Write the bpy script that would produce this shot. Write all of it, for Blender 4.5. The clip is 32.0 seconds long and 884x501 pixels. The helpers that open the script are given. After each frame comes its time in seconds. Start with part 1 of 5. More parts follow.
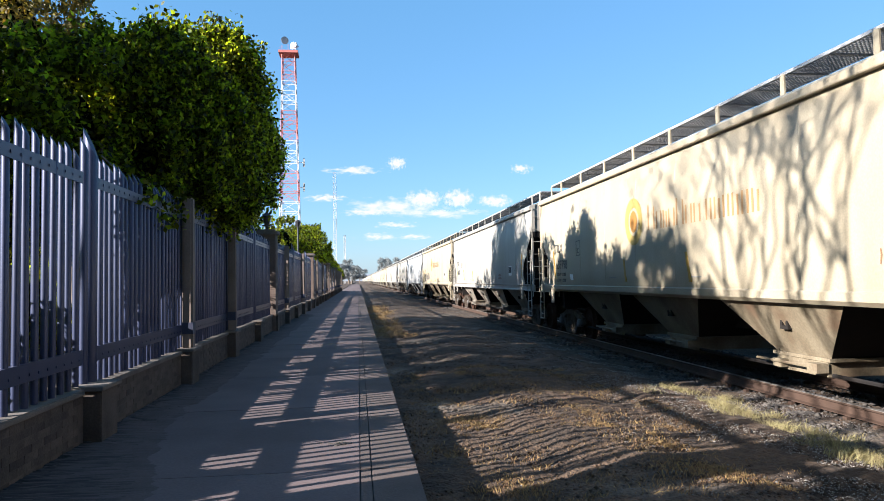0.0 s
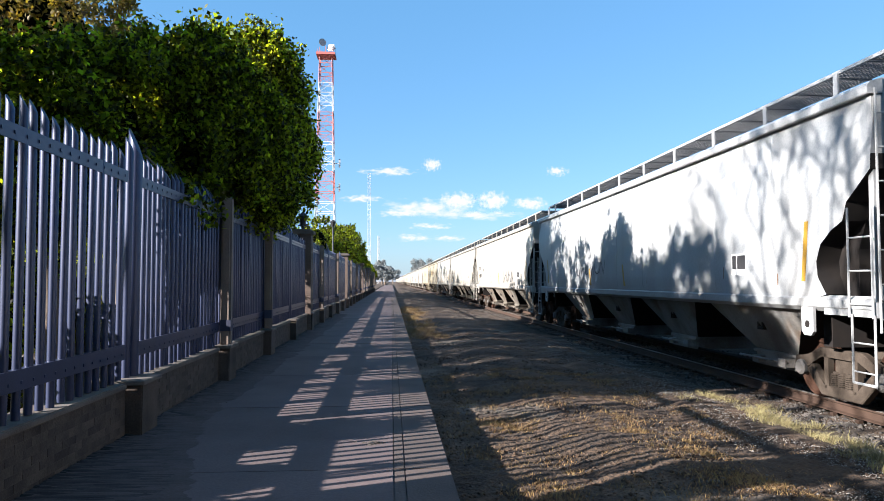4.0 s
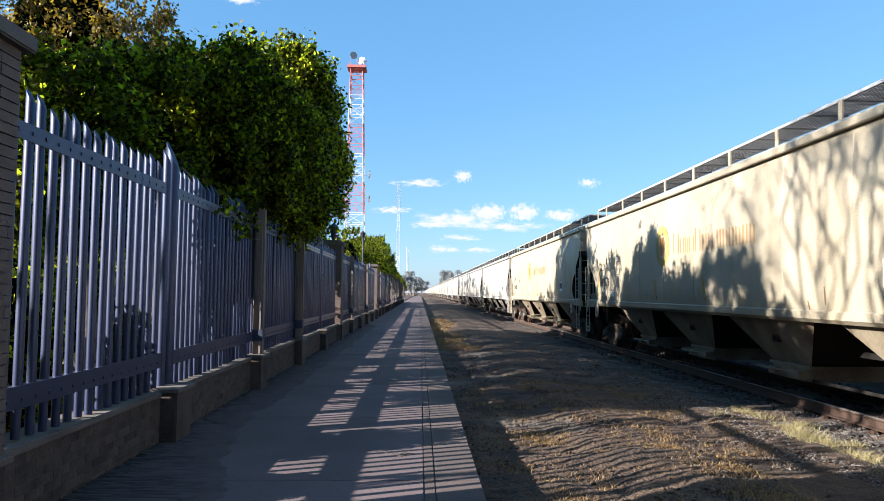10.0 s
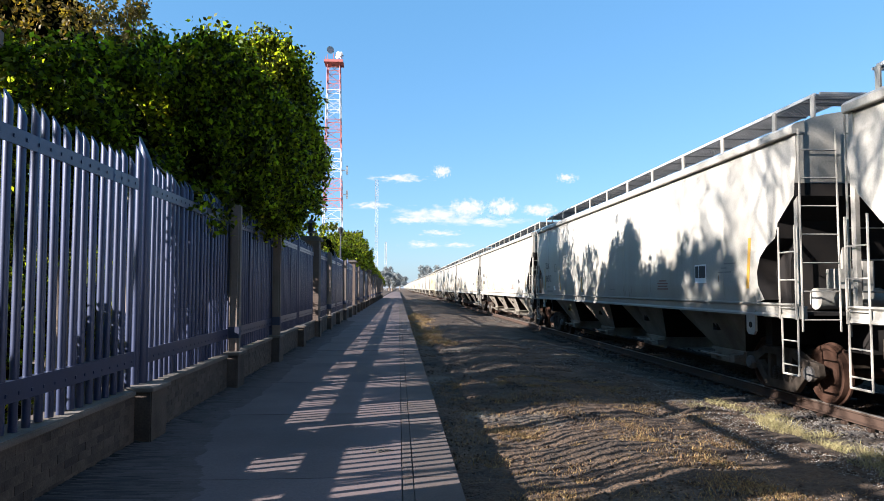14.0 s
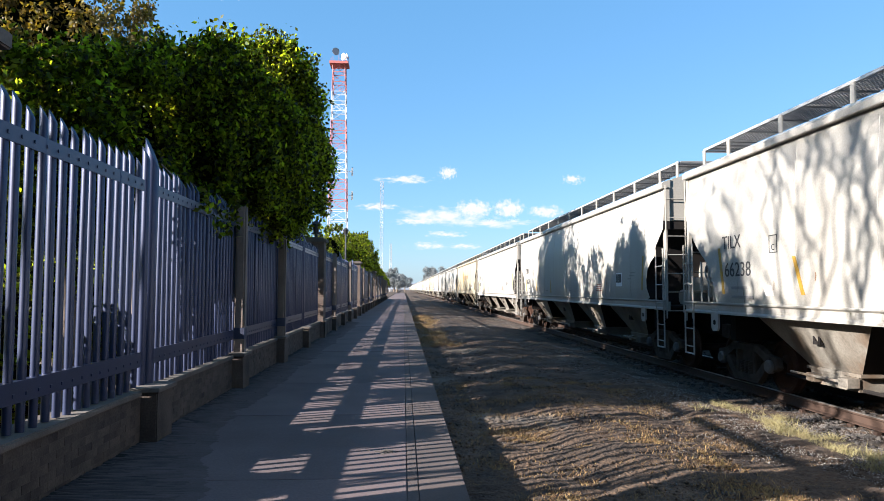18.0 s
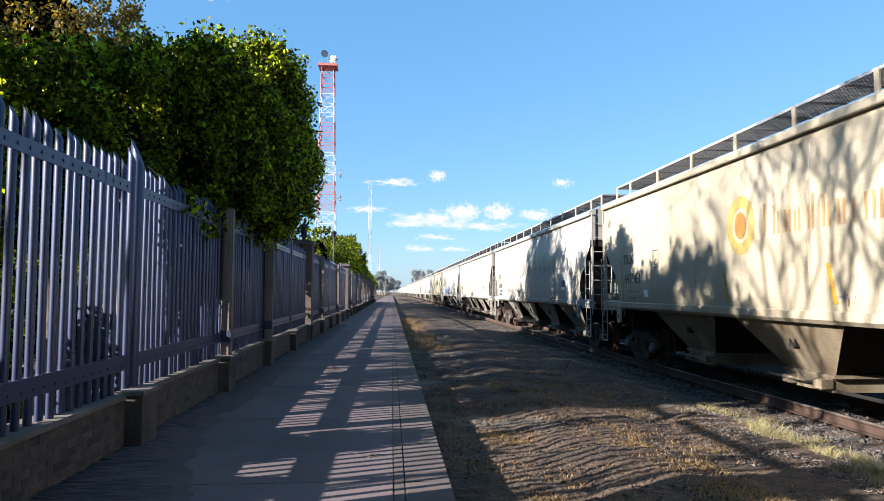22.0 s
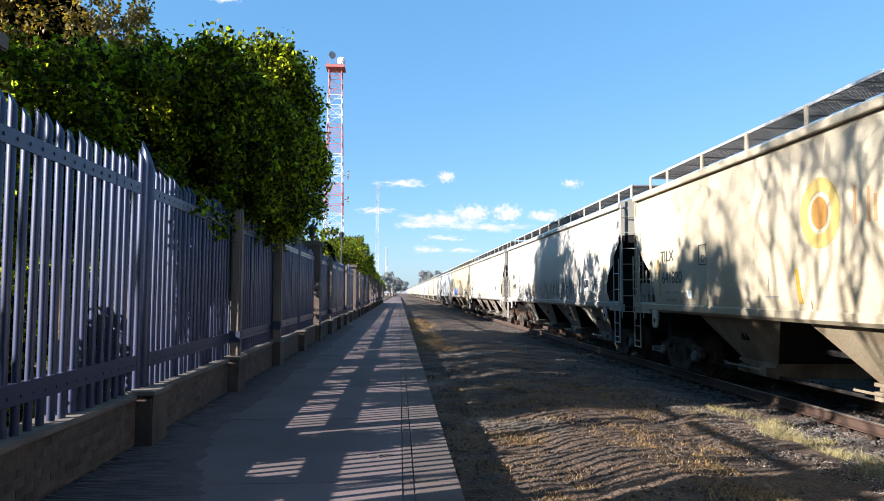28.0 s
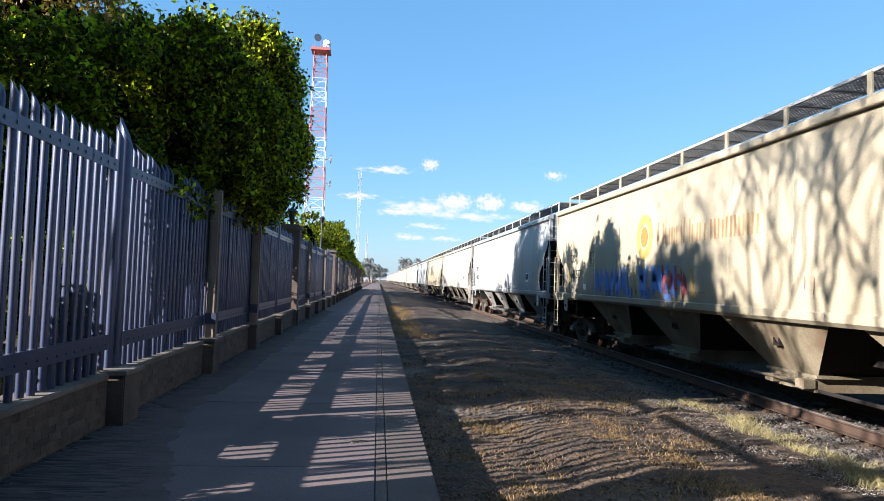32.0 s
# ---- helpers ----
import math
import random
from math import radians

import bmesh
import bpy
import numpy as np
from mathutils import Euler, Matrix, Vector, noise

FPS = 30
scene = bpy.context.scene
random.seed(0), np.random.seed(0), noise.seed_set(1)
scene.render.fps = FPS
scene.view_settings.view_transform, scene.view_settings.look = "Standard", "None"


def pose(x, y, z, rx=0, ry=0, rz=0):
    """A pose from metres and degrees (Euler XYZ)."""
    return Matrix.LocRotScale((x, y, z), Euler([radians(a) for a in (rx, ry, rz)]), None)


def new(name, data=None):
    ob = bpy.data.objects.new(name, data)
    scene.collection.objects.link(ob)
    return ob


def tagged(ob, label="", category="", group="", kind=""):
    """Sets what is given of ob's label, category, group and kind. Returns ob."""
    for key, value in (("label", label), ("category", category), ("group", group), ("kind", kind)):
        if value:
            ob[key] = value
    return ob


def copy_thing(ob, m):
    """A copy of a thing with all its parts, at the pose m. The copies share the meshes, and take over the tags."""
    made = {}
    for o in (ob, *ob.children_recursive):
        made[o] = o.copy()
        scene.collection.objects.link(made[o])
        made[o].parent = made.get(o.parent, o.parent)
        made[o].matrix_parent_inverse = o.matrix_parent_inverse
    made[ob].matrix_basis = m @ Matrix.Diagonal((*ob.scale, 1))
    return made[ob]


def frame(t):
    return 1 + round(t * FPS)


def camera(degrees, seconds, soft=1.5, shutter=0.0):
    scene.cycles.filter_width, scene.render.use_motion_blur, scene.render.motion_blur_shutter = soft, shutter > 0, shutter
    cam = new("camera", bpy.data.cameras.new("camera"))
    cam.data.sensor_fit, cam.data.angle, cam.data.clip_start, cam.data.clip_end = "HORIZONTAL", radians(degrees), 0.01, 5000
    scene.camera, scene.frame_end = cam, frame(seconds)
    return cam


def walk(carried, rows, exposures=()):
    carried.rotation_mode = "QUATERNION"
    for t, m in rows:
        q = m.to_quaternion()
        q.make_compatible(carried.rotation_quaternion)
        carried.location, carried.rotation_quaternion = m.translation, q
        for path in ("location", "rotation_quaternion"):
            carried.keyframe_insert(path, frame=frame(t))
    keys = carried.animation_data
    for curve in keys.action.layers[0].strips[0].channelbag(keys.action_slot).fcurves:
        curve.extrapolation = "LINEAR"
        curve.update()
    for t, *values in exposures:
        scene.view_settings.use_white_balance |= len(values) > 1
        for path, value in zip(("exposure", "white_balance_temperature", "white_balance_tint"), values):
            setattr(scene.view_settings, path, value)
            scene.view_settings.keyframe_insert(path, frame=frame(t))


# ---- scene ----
# World: x to the right across the railway, y along the footpath, z up; the footpath's surface is z = 0.
cam = camera(65.0, 32.0, soft=0.8)
PATH = [
    (0, 0.031, 0.016, 1.595, -6.879, 2.372, 0.942),
    (0.5, 0.033, 0.010, 1.594, -6.763, 2.235, 0.870),
    (1, 0.018, 0.026, 1.596, -6.499, 2.041, 0.774),
    (1.5, 0.016, 0.016, 1.592, -6.321, 2.090, 0.519),
    (2, 0.018, 0.005, 1.596, -5.842, 2.282, 0.277),
    (2.5, 0.011, 0.002, 1.592, -5.376, 2.320, 0.143),
    (3, 0.006, 0.005, 1.598, -5.014, 2.602, -0.226),
    (3.5, 0.005, 0.007, 1.597, -4.626, 2.468, -0.067),
    (5.5, -0.015, 0.003, 1.594, -2.705, 2.904, -0.250),
    (6, -0.025, 0.003, 1.600, -2.234, 2.873, -0.054),
    (6.5, -0.012, 0.002, 1.598, -2.099, 2.957, -0.086),
    (7, -0.009, -0.000, 1.599, -1.822, 3.121, -0.214),
    (7.5, -0.010, -0.013, 1.598, -1.519, 3.389, 0.112),
    (8, -0.010, -0.014, 1.605, -1.640, 3.530, 0.011),
    (8.5, -0.018, -0.014, 1.600, -1.563, 3.500, -0.081),
    (9, -0.007, -0.023, 1.600, -1.593, 3.387, 0.105),
    (9.5, -0.010, -0.012, 1.602, -1.752, 3.404, -0.075),
    (10, -0.018, -0.006, 1.598, -1.821, 3.467, -0.396),
    (10.5, -0.006, -0.016, 1.603, -2.115, 3.808, -0.288),
    (11, -0.014, -0.011, 1.607, -2.170, 3.842, -0.151),
    (11.5, 0.006, -0.015, 1.596, -2.586, 3.798, 0.060),
    (12, 0.005, -0.008, 1.602, -3.648, 3.470, 0.027),
    (12.5, 0.007, -0.011, 1.603, -3.895, 3.191, -0.070),
    (13, 0.000, 0.000, 1.600, -3.870, 3.190, -0.051),
    (13.5, -0.000, -0.003, 1.601, -3.799, 3.116, -0.051),
    (14, -0.007, 0.005, 1.603, -3.582, 3.083, -0.015),
    (14.5, -0.008, -0.001, 1.598, -3.619, 3.286, -0.321),
    (16.5, -0.013, 0.005, 1.598, -3.532, 2.916, -0.124),
    (17, 0.001, -0.001, 1.599, -3.086, 3.077, -0.459),
    (17.5, -0.002, -0.002, 1.602, -3.110, 3.137, -0.406),
    (18, -0.009, -0.003, 1.605, -3.182, 3.190, -0.143),
    (18.5, 0.003, -0.007, 1.603, -3.311, 3.517, -0.096),
    (19, -0.002, -0.003, 1.602, -3.586, 3.666, -0.135),
    (19.5, 0.002, -0.011, 1.601, -3.732, 3.732, -0.010),
    (20, 0.004, -0.007, 1.603, -3.890, 3.627, 0.096),
    (20.5, 0.001, -0.003, 1.602, -4.019, 3.666, -0.074),
    (21, -0.005, 0.003, 1.606, -3.878, 3.409, -0.153),
    (21.5, 0.004, -0.003, 1.602, -3.726, 3.338, -0.213),
    (22, -0.000, -0.000, 1.606, -4.147, 3.427, -0.241),
    (22.5, 0.005, 0.004, 1.599, -4.126, 3.042, -0.196),
    (23, 0.005, 0.003, 1.605, -4.208, 3.158, -0.262),
    (23.5, 0.002, 0.002, 1.604, -4.118, 3.277, -0.404),
    (24, 0.009, -0.007, 1.601, -4.342, 3.253, -0.113),
    (24.5, -0.004, 0.003, 1.598, -4.140, 3.273, -0.078),
    (25, 0.003, -0.007, 1.608, -4.146, 3.358, -0.255),
    (25.5, -0.011, -0.001, 1.602, -4.149, 3.291, -0.173),
    (27.5, -0.012, -0.012, 1.604, -3.626, 3.518, -0.258),
    (28, -0.015, -0.006, 1.602, -3.532, 3.508, -0.245),
    (28.5, -0.007, -0.007, 1.602, -3.474, 3.575, -0.250),
    (29, 0.002, -0.017, 1.600, -3.995, 3.545, -0.700),
    (29.5, -0.007, -0.002, 1.603, -4.224, 3.186, -0.936),
    (30, -0.008, 0.008, 1.599, -4.432, 2.869, -1.110),
    (30.5, -0.012, 0.010, 1.603, -4.622, 2.843, -1.330),
    (31, -0.011, 0.003, 1.594, -4.749, 2.674, -1.568),
    (31.5, -0.005, 0.004, 1.596, -4.887, 2.468, -1.659),
    (32, -0.005, 0.000, 1.601, -5.241, 2.567, -1.966),
]
walk(cam, [(t, pose(x, y, z, 90 + p, r, w)) for t, x, y, z, w, p, r in PATH],
     exposures=[(0, 2.2, 5950, 14), (32, 2.2, 5950, 14)])

# ---- light ----
# The sun stands low, behind and to the left of the camera.
SUN_RUN, SUN_DRIFT = 2.36, 0.37
light_way = Vector((SUN_RUN, SUN_RUN * SUN_DRIFT, -1)).normalized()
elevation = math.asin(-light_way.z)
sun = new("sun", bpy.data.lights.new("sun", "SUN"))
sun.data.energy, sun.data.angle, sun.data.color = 5.0, radians(0.53), (1.0, 0.90, 0.76)
sun.matrix_world = Matrix.Translation((-40, -20, 40)) @ light_way.to_track_quat("-Z", "Y").to_matrix().to_4x4()
world = bpy.data.worlds.new("sky")
scene.world = world
world.use_nodes = True
sky_nodes = world.node_tree.nodes
sky = sky_nodes.new("ShaderNodeTexSky")
sky.sky_type, sky.sun_disc, sky.sun_elevation = "NISHITA", False, elevation
sky.sun_rotation = math.atan2(-light_way.x, -light_way.y)
sky.air_density, sky.dust_density, sky.ozone_density = 1.12, 0.5, 3.2
sky.altitude = 300
deep = sky_nodes.new("ShaderNodeMix")  # the clear upland sky is more even than the sky model's
deep.data_type = "RGBA"
deep.inputs[0].default_value, deep.inputs[7].default_value = 0.5, (0.66, 2.2, 3.7, 1)
world.node_tree.links.new(sky.outputs[0], deep.inputs[6])
world.node_tree.links.new(deep.outputs[2], sky_nodes["Background"].inputs[0])
sky_nodes["Background"].inputs[1].default_value = 0.05

RNG = np.random.default_rng(7)
R = random.Random(11)


# ---- material kit ----
def material(name, color, rough=0.7, metal=0.0, vary=0.25, scale=6.0, fine=60.0, bump=0.15, dark=None, use_tint=False,
             streak=False, spec=0.4, translucent=0.0, by_island=False, patch=None, deep=0.01, soil=(0.55, 0.47, 0.38, 1), spread=(0.55, 1.45), skew=1.0, shine_through=(1, 1, 1), by_object=False):
    """Base colour with large stains and fine grain, and a bump of the grain."""
    m = bpy.data.materials.new(name)
    m.use_nodes = True
    nt = m.node_tree
    n, ln = nt.nodes, nt.links
    bsdf = n["Principled BSDF"]
    bsdf.inputs["Roughness"].default_value, bsdf.inputs["Metallic"].default_value = rough, metal
    bsdf.inputs["Specular IOR Level"].default_value = spec
    co = n.new("ShaderNodeTexCoord").outputs["Object"]
    if by_object:  # each piece takes its own stretch of the pattern
        own = n.new("ShaderNodeObjectInfo")
        far = n.new("ShaderNodeMath")
        far.operation = "MULTIPLY"
        far.inputs[1].default_value = 90.0
        ln.new(own.outputs["Random"], far.inputs[0])
        shift = n.new("ShaderNodeVectorMath")
        ln.new(co, shift.inputs[0])
        ln.new(far.outputs[0], shift.inputs[1])
        co = shift.outputs[0]
    if streak:
        mp = n.new("ShaderNodeMapping")
        mp.inputs["Scale"].default_value = (1.0, 1.0, 0.12)
        ln.new(co, mp.inputs[0])
        sco = mp.outputs[0]
    else:
        sco = co
    big = n.new("ShaderNodeTexNoise")
    big.inputs["Scale"].default_value, big.inputs["Detail"].default_value = scale, 5.0
    ln.new(sco, big.inputs["Vector"])
    small = n.new("ShaderNodeTexNoise")
    small.inputs["Scale"].default_value, small.inputs["Detail"].default_value = fine, 6.0
    ln.new(co, small.inputs["Vector"])
    if use_tint:
        info = n.new("ShaderNodeObjectInfo")
        base = info.outputs["Color"]
    else:
        rgb = n.new("ShaderNodeRGB")
        rgb.outputs[0].default_value = color
        base = rgb.outputs[0]
    if by_island:
        geo = n.new("ShaderNodeNewGeometry")
        hsv = n.new("ShaderNodeHueSaturation")
        mr = n.new("ShaderNodeMapRange")
        mr.inputs["To Min"].default_value, mr.inputs["To Max"].default_value = spread
        lean = n.new("ShaderNodeMath")
        lean.operation = "POWER"
        lean.inputs[1].default_value = skew
        ln.new(geo.outputs["Random Per Island"], lean.inputs[0])
        ln.new(lean.outputs[0], mr.inputs["Value"])
        ln.new(mr.outputs[0], hsv.inputs["Value"])
        hue = n.new("ShaderNodeMapRange")
        hue.inputs["To Min"].default_value, hue.inputs["To Max"].default_value = 0.475, 0.515
        ln.new(geo.outputs["Random Per Island"], hue.inputs["Value"])
        ln.new(hue.outputs[0], hsv.inputs["Hue"])
        ln.new(base, hsv.inputs["Color"])
        base = hsv.outputs[0]
    ramp = n.new("ShaderNodeMapRange")
    ramp.inputs["From Min"].default_value, ramp.inputs["From Max"].default_value = 0.35, 0.7
    ln.new(big.outputs[0], ramp.inputs["Value"])
    mix = n.new("ShaderNodeMix")
    mix.data_type, mix.blend_type = "RGBA", "MIX"
    dk = dark or tuple(c * 0.45 for c in color[:3]) + (1.0,)
    if use_tint and dark is None:
        mul = n.new("ShaderNodeMix")
        mul.data_type, mul.blend_type = "RGBA", "MULTIPLY"
        mul.inputs[0].default_value = 1.0
        mul.inputs[7].default_value = soil
        ln.new(base, mul.inputs[6])
        ln.new(mul.outputs[2], mix.inputs[7])
    else:
        mix.inputs[7].default_value = dk
    f = n.new("ShaderNodeMath")
    f.operation = "MULTIPLY"
    f.inputs[1].default_value = vary
    ln.new(ramp.outputs[0], f.inputs[0])
    ln.new(f.outputs[0], mix.inputs[0])
    ln.new(base, mix.inputs[6])
    grain = n.new("ShaderNodeMix")
    grain.data_type, grain.blend_type = "RGBA", "MULTIPLY"
    grain.inputs[0].default_value = 1.0
    gr = n.new("ShaderNodeMapRange")
    gr.inputs["To Min"].default_value, gr.inputs["To Max"].default_value = 1.0 - vary * 0.7, 1.0 + vary * 0.5
    ln.new(small.outputs[0], gr.inputs["Value"])
    ln.new(mix.outputs[2], grain.inputs[6])
    ln.new(gr.outputs[0], grain.inputs[7])
    out = grain.outputs[2]
    if patch:
        p_col, p_scale, p_lo, p_hi = patch
        pn = n.new("ShaderNodeTexNoise")
        pn.inputs["Scale"].default_value, pn.inputs["Detail"].default_value = p_scale, 6.0
        ln.new(co, pn.inputs["Vector"])
        pr = n.new("ShaderNodeMapRange")
        pr.inputs["From Min"].default_value, pr.inputs["From Max"].default_value = p_lo, p_hi
        ln.new(pn.outputs[0], pr.inputs["Value"])
        pm = n.new("ShaderNodeMix")
        pm.data_type = "RGBA"
        pm.inputs[7].default_value = p_col
        ln.new(pr.outputs[0], pm.inputs[0])
        ln.new(out, pm.inputs[6])
        out = pm.outputs[2]
    ln.new(out, bsdf.inputs["Base Color"])
    if bump:
        b = n.new("ShaderNodeBump")
        b.inputs["Strength"].default_value, b.inputs["Distance"].default_value = bump, deep
        ln.new(small.outputs[0], b.inputs["Height"])
        ln.new(b.outputs[0], bsdf.inputs["Normal"])
    if translucent:
        tr = n.new("ShaderNodeBsdfTranslucent")
        mx = n.new("ShaderNodeMixShader")
        mx.inputs[0].default_value = translucent
        leafy = n.new("ShaderNodeMix")
        leafy.data_type, leafy.blend_type = "RGBA", "MULTIPLY"
        leafy.inputs[0].default_value, leafy.inputs[7].default_value = 1.0, (*shine_through, 1)
        ln.new(out, leafy.inputs[6])
        ln.new(leafy.outputs[2], tr.inputs[0])
        ln.new(bsdf.outputs[0], mx.inputs[1])
        ln.new(tr.outputs[0], mx.inputs[2])
        ln.new(mx.outputs[0], n["Material Output"].inputs[0])
    return m


M_CONC = material("concrete_path", (0.112, 0.083, 0.082, 1), 0.9, vary=0.5, scale=0.8, fine=45, bump=0.25, dark=(0.034, 0.026, 0.026, 1), by_object=True)
M_KERB = material("concrete_kerb", (0.086, 0.065, 0.058, 1), 0.92, vary=0.5, scale=1.5, fine=50, bump=0.3, dark=(0.028, 0.022, 0.020, 1), by_object=True)
M_JOINT = material("joint_dark", (0.05, 0.045, 0.04, 1), 0.95, vary=0.3)
M_DIRT = material("dry_dirt", (0.086, 0.055, 0.034, 1), 0.97, vary=0.95, scale=1.6, fine=24, bump=1.0, deep=0.055, dark=(0.020, 0.014, 0.010, 1),
                  patch=((0.16, 0.137, 0.108, 1), 0.55, 0.58, 0.74))
M_GRAVEL = material("gravel", (0.12, 0.11, 0.10, 1), 0.95, vary=0.4, scale=9, fine=90, by_island=True)
M_PALE = material("pale_gravel", (0.25, 0.232, 0.21, 1), 0.95, vary=0.4, scale=9, fine=90, by_island=True)
# stone tone lowered to deepen the shade under the train
M_BALLAST = material("dark_ballast", (0.045, 0.040, 0.036, 1), 0.95, vary=0.4, scale=9, fine=90, by_island=True)
M_GRASS = material("dry_grass", (0.25, 0.165, 0.072, 1), 0.85, vary=0.3, scale=3, by_island=True, bump=0, translucent=0.25)
M_GRASS_G = material("green_grass", (0.27, 0.235, 0.11, 1), 0.85, vary=0.3, scale=3, by_island=True, bump=0, translucent=0.25)
M_WALL = material("wall_block", (0.076, 0.058, 0.047, 1), 0.93, vary=0.9, scale=2.2, fine=55, bump=0.4, dark=(0.012, 0.009, 0.007, 1), by_object=True)
M_MORTAR = material("mortar", (0.070, 0.054, 0.045, 1), 0.95, vary=0.5, scale=3, fine=70, by_object=True)
M_COPING = material("coping", (0.122, 0.104, 0.090, 1), 0.92, vary=0.6, scale=3.0, fine=55, bump=0.3, dark=(0.045, 0.038, 0.033, 1), by_object=True)
M_PILLAR = material("pillar_render", (0.165, 0.130, 0.108, 1), 0.9, vary=0.45, scale=2.0, fine=50, bump=0.3, by_object=True)
M_BRICK = material("painted_brick", (0.118, 0.088, 0.073, 1), 0.9, vary=0.45, scale=5.0, fine=60, bump=0.4, dark=(0.07, 0.05, 0.04, 1), by_object=True)
M_STEEL = material("pale_blue_paint", (0.019, 0.029, 0.074, 1), 0.42, metal=0.25, vary=0.4, scale=5.0, fine=80, bump=0.05, spec=0.5,
                   dark=(0.013, 0.018, 0.038, 1), streak=True, by_object=True)
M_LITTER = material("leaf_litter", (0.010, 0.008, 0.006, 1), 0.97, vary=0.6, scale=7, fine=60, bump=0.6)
# three tones for the strips along the wall, paler outward
M_FOOT_DARK = material("dark_foot_strip", (0.030, 0.024, 0.022, 1), 0.97, vary=0.8, scale=4, fine=60, bump=0.4)
M_FOOT_MID = material("brown_foot_strip", (0.052, 0.040, 0.038, 1), 0.97, vary=0.7, scale=4, fine=60, bump=0.4)
M_FOOT_THIN = material("thin_foot_strip", (0.076, 0.057, 0.054, 1), 0.95, vary=0.6, scale=3, fine=50, bump=0.3)
M_STENCIL = material("grey_stencil", (0.20, 0.195, 0.19, 1), 0.7, vary=0.3, scale=9, bump=0)
M_BAND = material("blue_band_paint", (0.022, 0.028, 0.058, 1), 0.6, vary=0.3, scale=6)
M_LEAF = material("ficus_leaf", (0.014, 0.019, 0.003, 1), 0.42, vary=0.2, scale=2.0, by_island=True, bump=0, translucent=0.38, spec=0.08, spread=(0.08, 2.7), skew=2.2, shine_through=(32.0, 27.0, 4.0))
# near-black of the crown cores: inner shade put into the colour
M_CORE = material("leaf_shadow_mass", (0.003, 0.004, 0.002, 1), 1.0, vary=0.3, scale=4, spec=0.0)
M_LEAF_Y = material("yellow_leaf", (0.115, 0.088, 0.012, 1), 0.6, vary=0.2, scale=2.0, by_island=True, bump=0, translucent=0.35, shine_through=(2.2, 2.0, 1.0))
# paled grey-green: the haze of distance is put into the leaf colour
M_LEAF_FAR = material("hazed_leaf", (0.19, 0.205, 0.205, 1), 0.8, vary=0.2, scale=0.5, by_island=True, bump=0, translucent=0.3, spread=(0.8, 1.2))
M_BARK = material("bark", (0.16, 0.125, 0.095, 1), 0.95, vary=0.4, scale=8, fine=40, bump=0.6)
M_PAINT = material("car_paint", (0.8, 0.8, 0.78, 1), 0.42, vary=0.42, scale=1.3, fine=35, bump=0.02, use_tint=True, streak=True, spec=0.4)
M_PAINT_DIRTY = material("hopper_paint", (0.6, 0.58, 0.5, 1), 0.65, vary=0.75, scale=1.6, fine=30, bump=0.1, use_tint=True, streak=True,
                         patch=((0.10, 0.065, 0.04, 1), 1.7, 0.55, 0.72), soil=(0.26, 0.17, 0.10, 1))
M_GALV = material("galvanised_steel", (0.42, 0.43, 0.44, 1), 0.5, metal=0.35, vary=0.25, scale=6, fine=80, bump=0.05)
M_GRATE = material("walkway_grating", (0.19, 0.192, 0.195, 1), 0.6, metal=0.2, vary=0.3, scale=6)
# near-black of the grimy underframe; also paints shade into the car's recesses
M_UNDER = material("underframe_grime_shade", (0.010, 0.009, 0.009, 1), 0.92, vary=0.5, scale=4, spec=0.2, dark=(0.018, 0.014, 0.011, 1))
M_TRUCK = material("rusty_cast_steel", (0.058, 0.046, 0.036, 1), 0.9, metal=0.0, spec=0.2, vary=0.75, scale=5, fine=50, bump=0.3, dark=(0.014, 0.010, 0.007, 1))
M_WHEEL = material("rusty_wheel", (0.042, 0.020, 0.012, 1), 0.85, spec=0.2, metal=0.0, vary=0.6, scale=6, fine=50, bump=0.2)
M_CAP = material("bearing_cap", (0.10, 0.095, 0.09, 1), 0.7, metal=0.1, vary=0.5)
M_RAIL = material("rusty_rail", (0.052, 0.030, 0.020, 1), 0.8, metal=0.1, vary=0.5, scale=4, fine=60, bump=0.3)
M_RAILTOP = material("polished_rail", (0.40, 0.37, 0.34, 1), 0.42, metal=0.8, vary=0.15, scale=5, bump=0.02)
M_TIE = material("concrete_tie", (0.09, 0.079, 0.070, 1), 0.92, vary=0.4, scale=3, fine=50, bump=0.3, by_object=True)
M_BLACK = material("black_lettering", (0.03, 0.03, 0.032, 1), 0.6, vary=0.3, scale=9, bump=0)
M_YELLOW = material("yellow_reflector", (0.36, 0.21, 0.025, 1), 0.5, vary=0.5, scale=9, bump=0)
M_WHITE = material("white_marking", (0.75, 0.75, 0.73, 1), 0.6, vary=0.2, scale=9, bump=0)
M_RUST = material("rust_streak", (0.17, 0.095, 0.05, 1), 0.85, vary=0.5, scale=5, bump=0)
M_ORANGE = material("faded_orange_paint", (0.262, 0.16, 0.07, 1), 0.6, vary=0.3, scale=4, bump=0)
M_SUNYEL = material("faded_yellow_paint", (0.285, 0.215, 0.065, 1), 0.6, vary=0.3, scale=4, bump=0)
M_SUNOR = material("orange_disc_paint", (0.262, 0.13, 0.03, 1), 0.6, vary=0.3, scale=4, bump=0)
M_TAGBLUE = material("blue_spray_paint", (0.10, 0.20, 0.50, 1), 0.6, vary=0.4, scale=5, bump=0)
M_TAGRED = material("red_spray_paint", (0.30, 0.07, 0.08, 1), 0.6, vary=0.4, scale=5, bump=0)
M_REDMARK = material("red_stencil", (0.20, 0.10, 0.085, 1), 0.7, vary=0.3, scale=9, bump=0)
